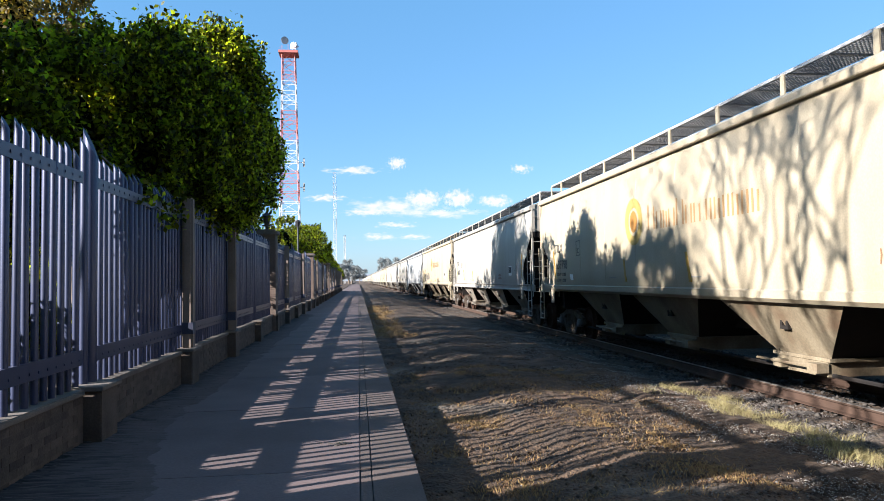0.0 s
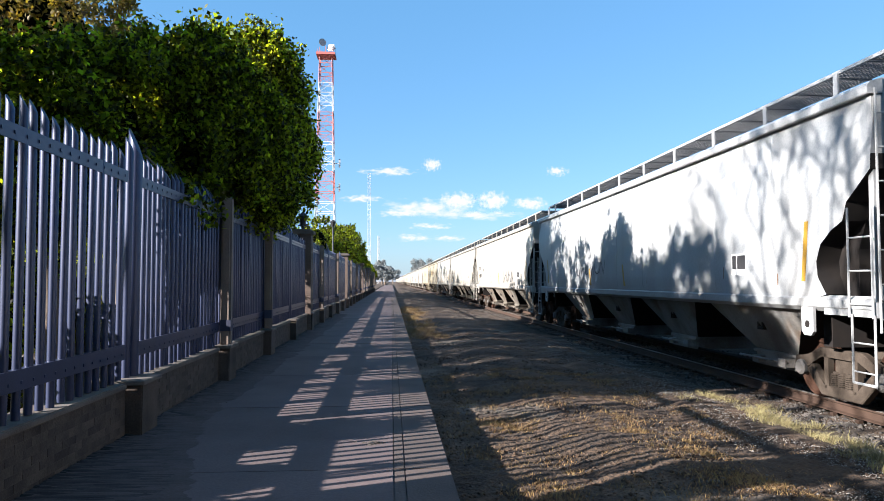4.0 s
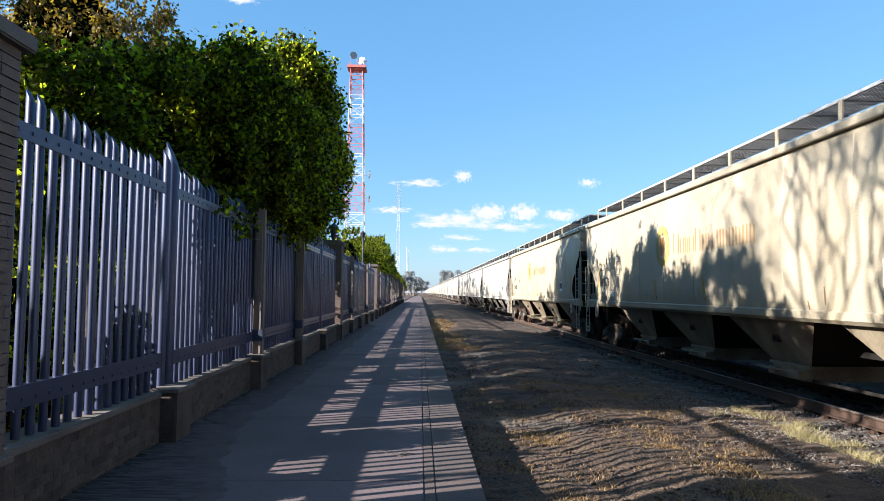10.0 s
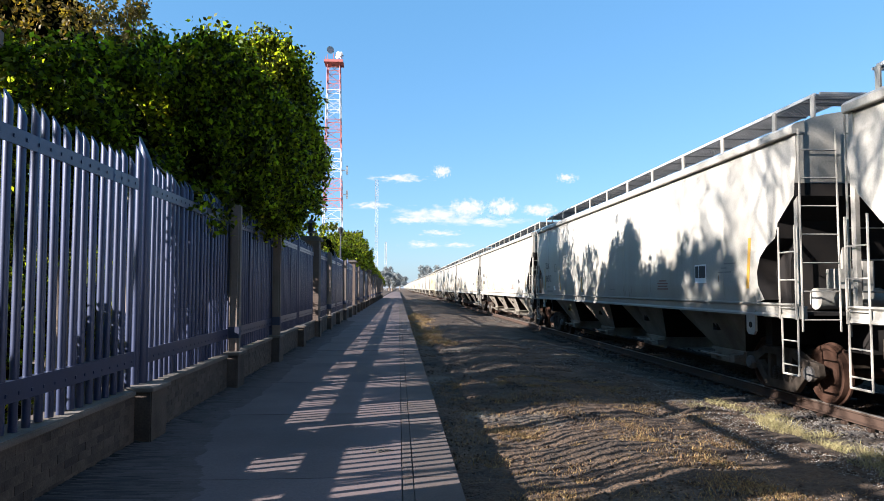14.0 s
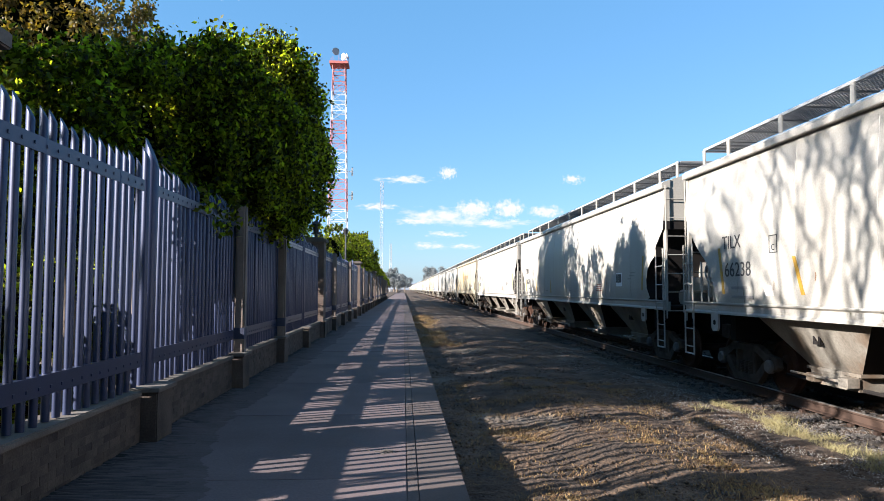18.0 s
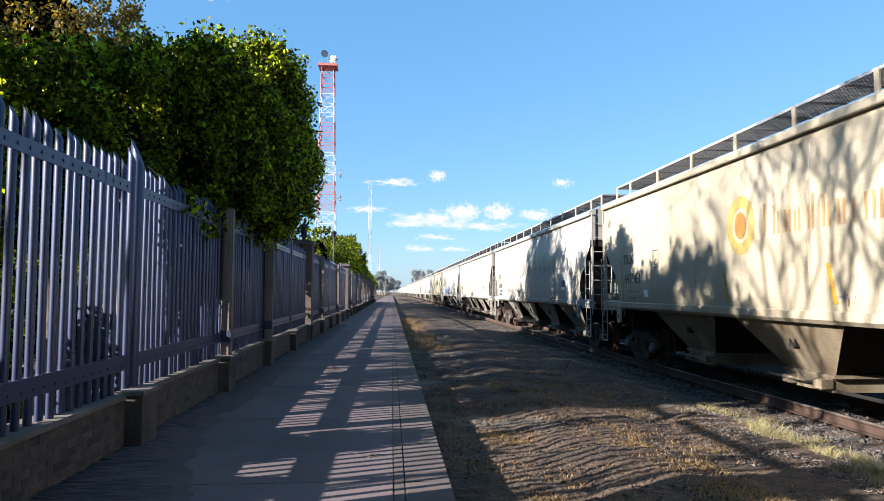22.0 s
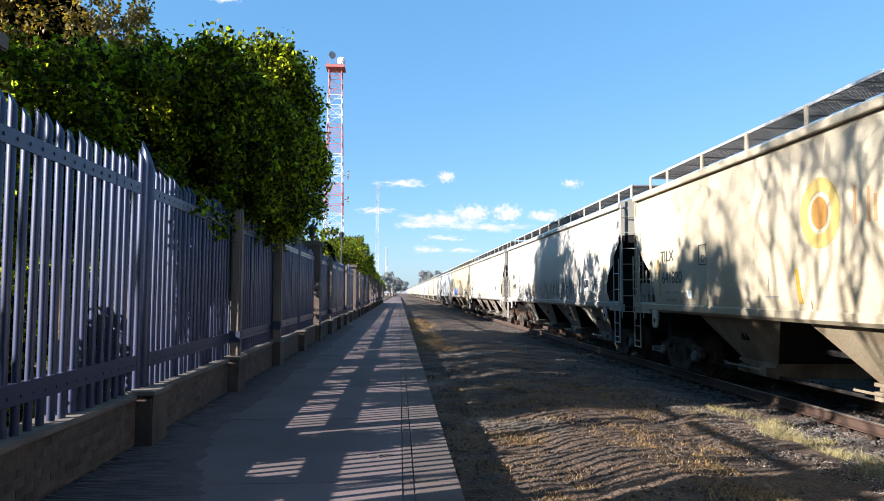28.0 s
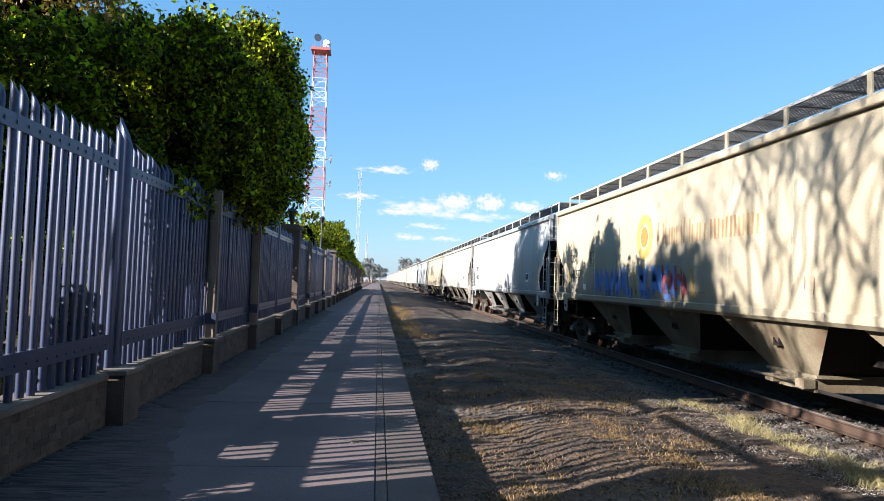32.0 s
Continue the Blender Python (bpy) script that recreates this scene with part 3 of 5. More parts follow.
def build_posts():
    for i, y in enumerate(POSTS):
        if y > 120:
            break
        if i in BRICK_PILLARS:
            p = thing("brick_pillar", "weathered painted brick pillar with a slab cap on the low wall", "pillar", (WALL_X - 0.2, y, 0), group="fence pillars")
            h, w = 3.12, 0.30
            bm = bmesh.new()
            box(bm, -w + 0.02, w - 0.02, -w + 0.02, w - 0.02, 0, h)
            part("mortar_core", bm, M_BRICK, p)
            if y < 30:
                bm = bmesh.new()
                box(bm, -0.098, 0.098, -0.03, 0.03, -0.031, 0.031)
                me = mesh_of("brick", bm, M_BRICK)
                for c in range(44):
                    for face in range(3):
                        for k in range(3):
                            u = -0.2 + k * 0.2
                            a, b = {0: (w - 0.028, u), 1: (u, w - 0.028), 2: (u, -w + 0.028)}[face]
                            ob = new("brick", me)
                            ob.parent = p
                            ob.location = (a + R.uniform(-0.004, 0.004), b, 0.035 + c * 0.071)
                            ob.rotation_euler = (0, 0, radians(90) if face == 0 else 0)
            bm = bmesh.new()
            box(bm, -w - 0.07, w + 0.07, -w - 0.07, w + 0.07, h, h + 0.11)
            box(bm, -w + 0.02, w - 0.02, -w + 0.02, w - 0.02, h + 0.11, h + 0.16)
            bmesh.ops.bevel(bm, geom=bm.edges[:], offset=0.012, segments=2, affect="EDGES")
            part("cap", bm, M_COPING, p, smooth=40)
            if i == 8:
                bm = bmesh.new()
                for r0, r1, a, b in ((0.05, 0.05, 3.25, 3.4), (0.16, 0.16, 3.4, 3.44), (0.08, 0.15, 3.44, 3.72), (0.18, 0.03, 3.72, 3.86)):
                    bar(bm, (0.0, 0, a), (0.0, 0, b), r0, r1, 8)
                part("lantern", bm, M_IRON, p, "black iron lantern")
        elif i in STEEL_POSTS:
            p = thing("steel_fence_post", "pale blue steel post with a slanted top", "fence post", (PICKET_X, y, 0.56), group="steel posts")
            for d, m in ((-0.03, POST_PALES[0]), (0.14, POST_PALES[1])):
                ob = new("wide_pale", m)
                ob.parent, ob.location = p, (0, d, 0)
        else:
            p = thing("concrete_fence_column", "plain rendered fence column with a dark blue base band", "column", (WALL_X + 0.04, y, 0), group="fence columns")
            w = 0.082
            bm = bmesh.new()
            box(bm, -w, w, -w, w, 0.56, 2.96)
            bmesh.ops.bevel(bm, geom=bm.edges[:], offset=0.03, segments=2, affect="EDGES")
            part("shaft", bm, M_PILLAR, p, smooth=40)
            bm = bmesh.new()
            box(bm, -w - 0.004, w + 0.004, -w - 0.004, w + 0.004, 0.80, 0.98)
            part("painted_band", bm, M_BAND, p, "dark blue painted band")
        # stub of the low wall under the post
        s = thing("wall_pier", "rendered block pier of the low fence wall", "pier", (0, y, 0), group="wall piers", kind="structure")
        bm = bmesh.new()
        box(bm, WALL_X - 0.36, WALL_X + 0.15, -0.24, 0.24, -0.2, 0.535)
        bmesh.ops.bevel(bm, geom=[e for e in bm.edges if abs(e.verts[0].co.z - e.verts[1].co.z) > 0.3], offset=0.012, segments=2, affect="EDGES")
        part("block", bm, M_WALL, s)
        bm = bmesh.new()
        box(bm, WALL_X - 0.38, WALL_X + 0.18, -0.28, 0.28, 0.536, 0.585)
        bmesh.ops.bevel(bm, geom=bm.edges[:], offset=0.008, segments=1, affect="EDGES")
        part("cap", bm, M_COPING, s)


def build_low_wall():
    w = thing("wall_low", "low brick fence wall with a concrete coping", "wall", kind="structure")
    for a, b in zip(POSTS, POSTS[1:]):
        if a > 115:
            break
        bm = bmesh.new()
        box(bm, WALL_X - 0.30, WALL_X - 0.012, a + 0.26, b - 0.26, -0.2, 0.505)
        part("core", bm, M_MORTAR if b < 20 else M_WALL, w)
        bm = bmesh.new()
        box(bm, WALL_X - 0.33, WALL_X + 0.02, a + 0.302, b - 0.302, 0.507, 0.562)
        bmesh.ops.bevel(bm, geom=bm.edges[:], offset=0.01, segments=2, affect="EDGES")
        part("coping", bm, M_COPING, w, smooth=40)
    # brick facing of the stretch that the footpath passes nearest
    bm = bmesh.new()
    box(bm, -0.014, 0.014, -0.1195, 0.1195, -0.0335, 0.0335)
    me = mesh_of("brick", bm, M_WALL)
    for a, b in zip(POSTS[3:8], POSTS[4:9]):
        y0, y1 = a + 0.265, b - 0.265
        n = int((y1 - y0) / 0.245)
        step = (y1 - y0) / n
        for c in range(7):
            for k in range(n):
                if c % 2 and k == n - 1:  # the last of an offset course is cut in two halves by the piers
                    continue
                ob = new("brick", me)
                ob.parent = w
                ob.location = (WALL_X - 0.024 + R.uniform(-0.001, 0.0015), y0 + (k + 0.5 + 0.5 * (c % 2)) * step, 0.035 + c * 0.0705)
    bm = bmesh.new()
    for a, b in zip(POSTS[8:14], POSTS[9:15]):
        for c in range(7):
            y = a + 0.27
            while y < b - 0.5:
                box(bm, WALL_X - 0.02, WALL_X + 0.003, y, y + 0.235, 0.004 + c * 0.0705, 0.067 + c * 0.0705)
                y += 0.245
    part("distant_bricks", bm, M_WALL, w, kind="stuff")


def clear(i):
    return 0.33 if i in BRICK_PILLARS else 0.15 if i in STEEL_POSTS else 0.02


for i in range(len(POSTS) - 1):
    a, b = POSTS[i] + clear(i), POSTS[i + 1] - clear(i + 1)
    if a < 62:
        build_fence_panel(a, b, PICKET, M_STEEL, "pale blue")
bm = bmesh.new()
for i in range(len(POSTS) - 1):
    if POSTS[i] + 0.2 >= 62 or (POSTS[i] + 0.33 >= 62 and i in BRICK_PILLARS):
        y = POSTS[i] + 0.35
        while y < POSTS[i + 1] - 0.35 and y < 120:
            box(bm, PICKET_X - 0.01, PICKET_X + 0.01, y, y + 0.07, 0.56, 2.94)
            y += 0.165
        for z in (0.88, 2.55):
            box(bm, PICKET_X - 0.03, PICKET_X - 0.011, POSTS[i] + 0.2, POSTS[i + 1] - 0.2, z, z + 0.115)
solid("palisade_fence_far", bm, M_STEEL, "pale blue palisade fence running on along the footpath", "fence")
build_posts()
build_low_wall()


# ---- trees and hedges ----
def rounded(n, c, h, power=2.6, shell=0.72):
    """Places in the outer layer of a rounded box of half sizes h."""
    d = RNG.normal(size=(n, 3))
    d /= np.linalg.norm(d, axis=1)[:, None]
    k = (np.abs(d) ** power).sum(1) ** (-1 / power)
    r = shell + (1 - shell) * RNG.uniform(0, 1, n) ** 0.6
    return c + d * k[:, None] * r[:, None] * h


def core_blob(bm, c, h, seg=2):
    m = Matrix.Translation(c) @ Matrix.Diagonal((*h, 1))
    vs = bmesh.ops.create_icosphere(bm, subdivisions=seg, radius=1, matrix=m)["verts"]
    for v in vs:
        k = 1 + 0.16 * noise.noise(v.co * 1.3) + 0.1 * noise.noise(v.co * 3.1)
        v.co = Vector(c) + (v.co - Vector(c)) * k


def limb(bm, a, b, r0, r1, bends=3, wander=0.08):
    a, b = Vector(a), Vector(b)
    pts = [a.lerp(b, i / bends) for i in range(bends + 1)]
    for p in pts[1:-1]:
        p += Vector((R.gauss(0, wander), R.gauss(0, wander), R.gauss(0, wander * 0.5))) * (b - a).length * 0.5
    for i in range(bends):
        bar(bm, pts[i], pts[i + 1], r0 + (r1 - r0) * i / bends, r0 + (r1 - r0) * (i + 1) / bends, 7)
    return pts


def sprays(leaves, c, h, per=30, size=0.15, gap=-0.03):
    """Leaves in hanging sprays over the lumpy outer layer of a rounded crown, with dark hollows between the sprays."""
    n = leaves // per
    twig = rounded(n, c, h, 2.7, 0.86)
    seat = RNG.uniform(0, 50)
    off = Vector((seat, 0, 0))
    lump = np.array([0.30 * noise.noise(Vector(q) * 0.95 + off) + 0.20 * noise.noise(Vector(q) * 2.1 + off) for q in twig])
    hole = np.array([noise.noise(Vector(q) * 1.7 - off) for q in twig])
    twig = (c + (twig - c) * (1 + lump)[:, None])[hole > gap]
    n = len(twig)
    spot = RNG.normal(size=(n, per, 3)) * size * 0.58
    spot[:, :, 2] = spot[:, :, 2] * 1.5 - np.abs(spot[:, :, 0]) * 0.6
    inner = rounded(leaves // 8, c, h * 0.78, 2.7, 0.8)
    return np.concatenate([(twig[:, None] + spot).reshape(-1, 3), inner])


def hedge_tree(y, x, top, bottom, hx, hy, leaves, core=True, size=0.14, mat=None, lean=0.0, airy=False, shoots=1.0, label="dark green trimmed ficus tree behind the fence"):
    t = thing("ficus_tree", label, "tree", (x, y, -0.03), group="ficus row")
    cz, hz = (top + bottom) / 2, (top - bottom) / 2
    bm = bmesh.new()
    limb(bm, (lean, 0, 0), (lean * 0.6 + 0.05, 0.05, bottom + 0.3), 0.12, 0.09)
    for k in range(5):
        a = k * 1.26 + R.uniform(-0.3, 0.3)
        limb(bm, (lean * 0.6 + 0.05, 0.05, bottom * R.uniform(0.85, 1.0)), (math.cos(a) * hx * 0.6, math.sin(a) * hy * 0.6, cz + hz * R.uniform(-0.2, 0.5)), 0.06, 0.02)
    part("trunk", bm, M_BARK, t, smooth=60)
    # a dark blob in the crown stands in for the shade among the leaves
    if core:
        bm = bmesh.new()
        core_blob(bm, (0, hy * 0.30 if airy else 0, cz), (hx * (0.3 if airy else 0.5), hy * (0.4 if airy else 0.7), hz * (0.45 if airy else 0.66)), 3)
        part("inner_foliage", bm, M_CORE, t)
    p = sprays(leaves, np.array((0.0, 0, cz)), np.array((hx, hy, hz)), gap=-0.01 if airy else -0.03)
    for _ in range(int(5 * hy / 0.7)):  # upright young shoots
        sx, sy, tall = R.uniform(-0.6, 0.6) * hx, R.uniform(-0.85, 0.85) * hy, R.uniform(0.2, 0.55) * shoots
        seat = cz + hz * (1 - (abs(sy) / hy) ** 2.7 * 0.5) * 0.97
        up = RNG.uniform(0, 1, 34)
        p = np.concatenate([p, np.stack([sx + RNG.normal(0, 0.05, 34) * (1.2 - up), sy + RNG.normal(0, 0.06, 34) * (1.2 - up) + 0.1 * up, seat + up * tall], 1)])
    ob = new("crown", leaf_mesh("crown", p, size, mat or M_LEAF))
    ob.parent = t
    return t


HEDGE = [  # y, x, top, bottom, half width x, half width y, leaves, trunk's shift in x
    (8.7, -5.3, 4.75, 2.2, 0.85, 0.70, 13000, 0),
    (9.5, -4.6, 4.92, 2.2, 0.80, 0.70, 15000, 0),
    (10.5, -4.05, 5.3, 2.3, 0.75, 0.75, 16000, 0),
    (11.5, -3.5, 5.7, 2.6, 0.80, 0.78, 17000, -0.1),
    (12.4, -3.05, 5.98, 2.8, 0.75, 0.75, 16000, -0.5),
    (13.2, -2.75, 5.5, 2.95, 0.70, 0.70, 14000, -0.8),
    (14.1, -2.66, 6.7, 3.0, 0.75, 0.75, 16000, -1.0),
    (15.0, -2.58, 6.6, 3.05, 0.70, 0.80, 15000, -1.1),
    (16.1, -2.45, 5.75, 3.1, 0.65, 0.85, 13000, -1.2),
]
for y, x, top, bottom, hx, hy, n, lean in HEDGE:
    hedge_tree(y, x, top, bottom, hx, hy, int(n * 1.5), True, 0.092, lean=lean, airy=y < 11, shoots=0.35)
for k in range(8):  # a denser hidden rank added behind them, sized by the shade it throws
    hedge_tree(12.2 + k * 2.5, -4.75, (5.2, 5.8, 7.1, 7.7, 7.6, 6.9, 6.1, 5.8)[k] + R.uniform(-0.1, 0.1), 1.7, 0.9, 1.4, 9000, True, 0.13)
# unseen trees added to the row beside and behind the camera, to shade the path and the train
hedge_tree(2.05, -4.3, 3.45, 0.4, 1.0, 1.5, 9000, True)
hedge_tree(-0.6, -4.4, 6.0, 0.4, 1.1, 1.8, 8000, True)
hedge_tree(-4.6, -4.4, 6.4, 0.6, 1.1, 2.2, 7000, True)
# dark trees added as a backdrop to the gaps between the pickets
for k in range(10):
    hedge_tree(17 + k * 3.6, -14.0 - 0.5 * (k % 3), 5.0 + R.uniform(-0.6, 0.8), 0.3, 1.8, 2.2, 4500, True, 0.2, None, 0.0, False, 1.0, "dense dark green tree at the back of the yard")


def bush(x, y, hx, hy, top, leaves, label, group):
    t = thing("yard_bush", label, "bush", (x, y, -0.03), group=group)
    # near-black blob painted as the bush's inner shade
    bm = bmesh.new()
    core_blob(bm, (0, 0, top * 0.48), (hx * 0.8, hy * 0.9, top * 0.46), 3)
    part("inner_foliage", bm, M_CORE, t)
    ob = new("crown", leaf_mesh("crown", rounded(leaves, np.array((0, 0, top / 2)), np.array((hx, hy, top / 2)), 2.6, 0.72), 0.09, M_LEAF))
    ob.parent = t


# bushes added to darken what stands behind the pickets
for k in range(10):
    bush(-7.7 + R.uniform(-0.2, 0.2), 9 + k * 2.4, 0.8, 1.6, 2.4 + R.uniform(-0.2, 0.1), 4500, "clipped dark green bush added as yard backdrop", "yard bushes")
# bushes added and spaced to leave the sunlit patches on the path
for y, hy, top in ((3.6, 0.8, 1.7), (4.9, 0.55, 1.25), (6.45, 0.62, 1.85)):
    bush(-3.65, y, 0.3, hy, top, 1800, "low leafy bush added at the fence foot for its shade", "low bushes")


# two more added bushes, which break the row of sunlit patches
for y in (11.9, 14.8):
    bush(-4.55, y, 0.3, 0.22 if y < 12 else 0.9, 1.95, 1800, "low leafy bush added under the ficus row for its shade", "low bushes")


def sprig(y, z, x=-2.72):
    t = thing("leafy_sprig", "leafy twig hanging through the fence pickets", "twig", (x, y, z), group="sprigs")
    bm = bmesh.new()
    limb(bm, (-0.6, 0.1, 0.5), (0.06, 0, -0.25), 0.012, 0.005)
    part("stem", bm, M_BARK, t)
    c = np.stack([RNG.normal(0.0, 0.06, 60), RNG.normal(0, 0.18, 60), RNG.normal(0, 0.14, 60)], 1)
    ob = new("leaves", leaf_mesh("leaves", c, 0.11, M_LEAF))
    ob.parent = t


for y, z in ((9.5, 2.8), (10.3, 2.6), (10.9, 2.75), (13.4, 2.75), (16.2, 2.7)):
    sprig(y, z)


def outshoot(x, y, z):
    t = thing("leafy_sprig", "young leafy shoot standing out of the clipped crown", "twig", (x, y, z), group="sprigs")
    bm = bmesh.new()
    limb(bm, (-0.6, 0.1, -0.4), (0, 0, 0.04), 0.012, 0.005)
    part("stem", bm, M_BARK, t)
    c = np.stack([RNG.normal(0.0, 0.07, 36), RNG.normal(0, 0.07, 36), RNG.normal(0, 0.08, 36)], 1)
    ob = new("leaves", leaf_mesh("leaves", c, 0.09, M_LEAF))
    ob.parent = t


for x, y, z in ((-2.0, 15.5, 6.8), (-1.85, 15.8, 6.1), (-1.8, 16.0, 5.9)):
    outshoot(x, y, z)


def branching_tree(name, label, at, height, reach, leaf_mat, leaves, leaf_size, seed, depth=5, lift=0.75, group="", taper=0.62, first=0.28, girth=0.0125, wide=2):
    """A tree of forking limbs with thin twigs and loose leaves at the twig ends."""
    rr = random.Random(seed)
    t = thing(name, label, "tree", at, group)
    bm = bmesh.new()
    ends = []

    def fork(p, d, length, r, level):
        q = p + d * length
        m1 = p.lerp(q, 0.35) + Vector((rr.gauss(0, 0.09), rr.gauss(0, 0.09), rr.gauss(0, 0.03))) * length
        m2 = p.lerp(q, 0.7) + Vector((rr.gauss(0, 0.09), rr.gauss(0, 0.09), rr.gauss(0, 0.03))) * length
        sides = 6 if level < 3 else 4
        bar(bm, p, m1, r, r * 0.9, sides)
        bar(bm, m1, m2, r * 0.9, r * 0.8, sides)
        bar(bm, m2, q, r * 0.8, r * 0.7, sides)
        if level >= 3:
            ends.append((q, d))
        if level >= depth:
            return
        for _ in range(3 if level < wide else rr.choice((2, 2, 3))):
            nd = (d + Vector((rr.gauss(0, reach), rr.gauss(0, reach), rr.gauss(0.1, 0.25)))).normalized()
            fork(q, nd, (length if level else height * 0.27) * rr.uniform(0.62, 0.86), r * taper, level + 1)

    fork(Vector((0, 0, 0)), Vector((0.05, 0.02, 1)).normalized(), height * first, height * girth, 0)
    part("trunk", bm, M_BARK, t)
    if leaves:
        pts = []
        for _ in range(leaves):
            q, d = rr.choice(ends)
            pts.append(q + Vector((rr.gauss(0, 0.22), rr.gauss(0, 0.22), rr.gauss(0, 0.18))))
        ob = new("crown", leaf_mesh("crown", np.array(pts), leaf_size, leaf_mat))
        ob.parent = t
    return t


yel = hedge_tree(21.0, -10.7, 11.6, 6.6, 3.0, 2.4, 34000, True, 0.13, M_LEAF_Y, 0.0, False, 1.0, "tall feathery tree with yellowing leaves behind the hedge")
yel.name = "yellowing_tree"
branching_tree("bare_tree", "sparse tree with thin bare branches in the yard", (-7.4, 3.0, 0), 11.0, 0.40, M_LEAF_Y, 900, 0.11, 8, 6, taper=0.68, first=0.44, girth=0.0058, wide=3)
branching_tree("bare_tree", "sparse tree with thin bare branches in the yard", (-9.6, 4.7, 0), 12.0, 0.42, M_LEAF_Y, 800, 0.11, 21, 6, taper=0.67, first=0.50, girth=0.0056, wide=3)
branching_tree("bare_tree", "sparse tree with thin bare branches in the yard", (-10.8, 2.4, 0), 12.0, 0.42, M_LEAF_Y, 900, 0.12, 33, 6, taper=0.67, first=0.50, girth=0.0056, wide=3)
# two unseen high crowns, added only to shade the train's side and hoppers
hedge_tree(7.4, -9.9, 9.0, 7.4, 1.1, 1.5, 13000, False, 0.13)
hedge_tree(7.5, -6.0, 6.3, 5.1, 0.7, 1.4, 12000, True, 0.11)


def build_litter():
    """Dark soil and dead leaves along the foot of the low wall, over strips that pale outward."""
    for name, label, wide, lift, mat in (("leaf_litter", "dark soil and leaf litter along the low wall", 0.22, 0.005, M_LITTER), ("silt", "dark strip on the footpath along the wall", 0.36, 0.0035, M_FOOT_DARK),
                                         ("silt", "brown strip on the footpath along the wall", 0.50, 0.002, M_FOOT_MID), ("silt", "thin dark strip on the footpath", 0.66, 0.0005, M_FOOT_THIN)):
        wall_foot_sheet(name, label, wide, lift, mat)
    k = 1500
    y = 4 + 26 * RNG.uniform(0, 1, k) ** 1.7
    x = WALL_X + 0.15 + np.abs(RNG.normal(0, 0.17, k))
    p = np.stack([x, y, np.full(k, 0.02)], 1)
    me = leaf_mesh("dead_leaves", p[x < 0.2], 0.022, M_LITTER, 0.0)
    co = np.empty(len(me.vertices) * 3)
    me.vertices.foreach_get("co", co)
    co[2::3] = 0.008 + (co[2::3] - 0.02) * 0.25 + 0.006
    me.vertices.foreach_set("co", co)
    tagged(new("dead_leaves", me), "small dead leaves fallen on the footpath", "leaves", kind="stuff")


def wall_foot_sheet(name, label, wide, lift, mat):
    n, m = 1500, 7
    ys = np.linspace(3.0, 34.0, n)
    # the strips widen towards the near end
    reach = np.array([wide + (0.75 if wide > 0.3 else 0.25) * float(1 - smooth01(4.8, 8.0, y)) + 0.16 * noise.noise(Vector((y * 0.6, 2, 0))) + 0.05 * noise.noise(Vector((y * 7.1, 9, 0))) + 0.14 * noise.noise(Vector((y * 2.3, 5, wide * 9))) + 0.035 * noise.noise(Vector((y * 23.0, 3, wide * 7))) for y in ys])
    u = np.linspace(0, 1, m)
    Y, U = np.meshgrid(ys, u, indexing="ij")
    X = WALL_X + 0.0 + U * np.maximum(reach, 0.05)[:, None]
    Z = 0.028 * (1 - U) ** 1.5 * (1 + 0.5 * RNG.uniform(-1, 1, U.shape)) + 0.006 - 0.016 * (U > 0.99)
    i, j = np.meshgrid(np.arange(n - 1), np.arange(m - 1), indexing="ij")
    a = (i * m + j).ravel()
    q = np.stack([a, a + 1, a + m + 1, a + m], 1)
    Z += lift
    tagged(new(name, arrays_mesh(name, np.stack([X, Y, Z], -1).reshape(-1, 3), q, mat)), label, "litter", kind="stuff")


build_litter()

# unseen plain low wall, added beyond the railway to darken the view under the train
bm = bmesh.new()
box(bm, 11.0, 11.25, -60, 400, -0.6, 1.55)
solid("wall_far", bm, M_MORTAR, "unseen low dark wall added beyond the railway", "wall", kind="structure")

# unseen plain wall, added behind the camera to keep skylight off the fence and path
bm = bmesh.new()
box(bm, -24, 4.9, -10.3, -10.0, -0.3, 6.8)
solid("wall_back", bm, M_MORTAR, "unseen plain grey-brown wall added behind the camera", "wall", kind="structure")


# ---- the train ----
PITCH, HALF = 20.4, 9.6          # coupled length; half length over the side sheets
SIDE, SILL, EAVE = 1.58, 1.40, 4.12


def side_width(z):
    """Half width of the rounded body at height z above the rails."""
    return SIDE - 0.075 * float(smooth01(3.1, 4.15, z)) - 0.05 * float(1 - smooth01(1.4, 1.8, z))


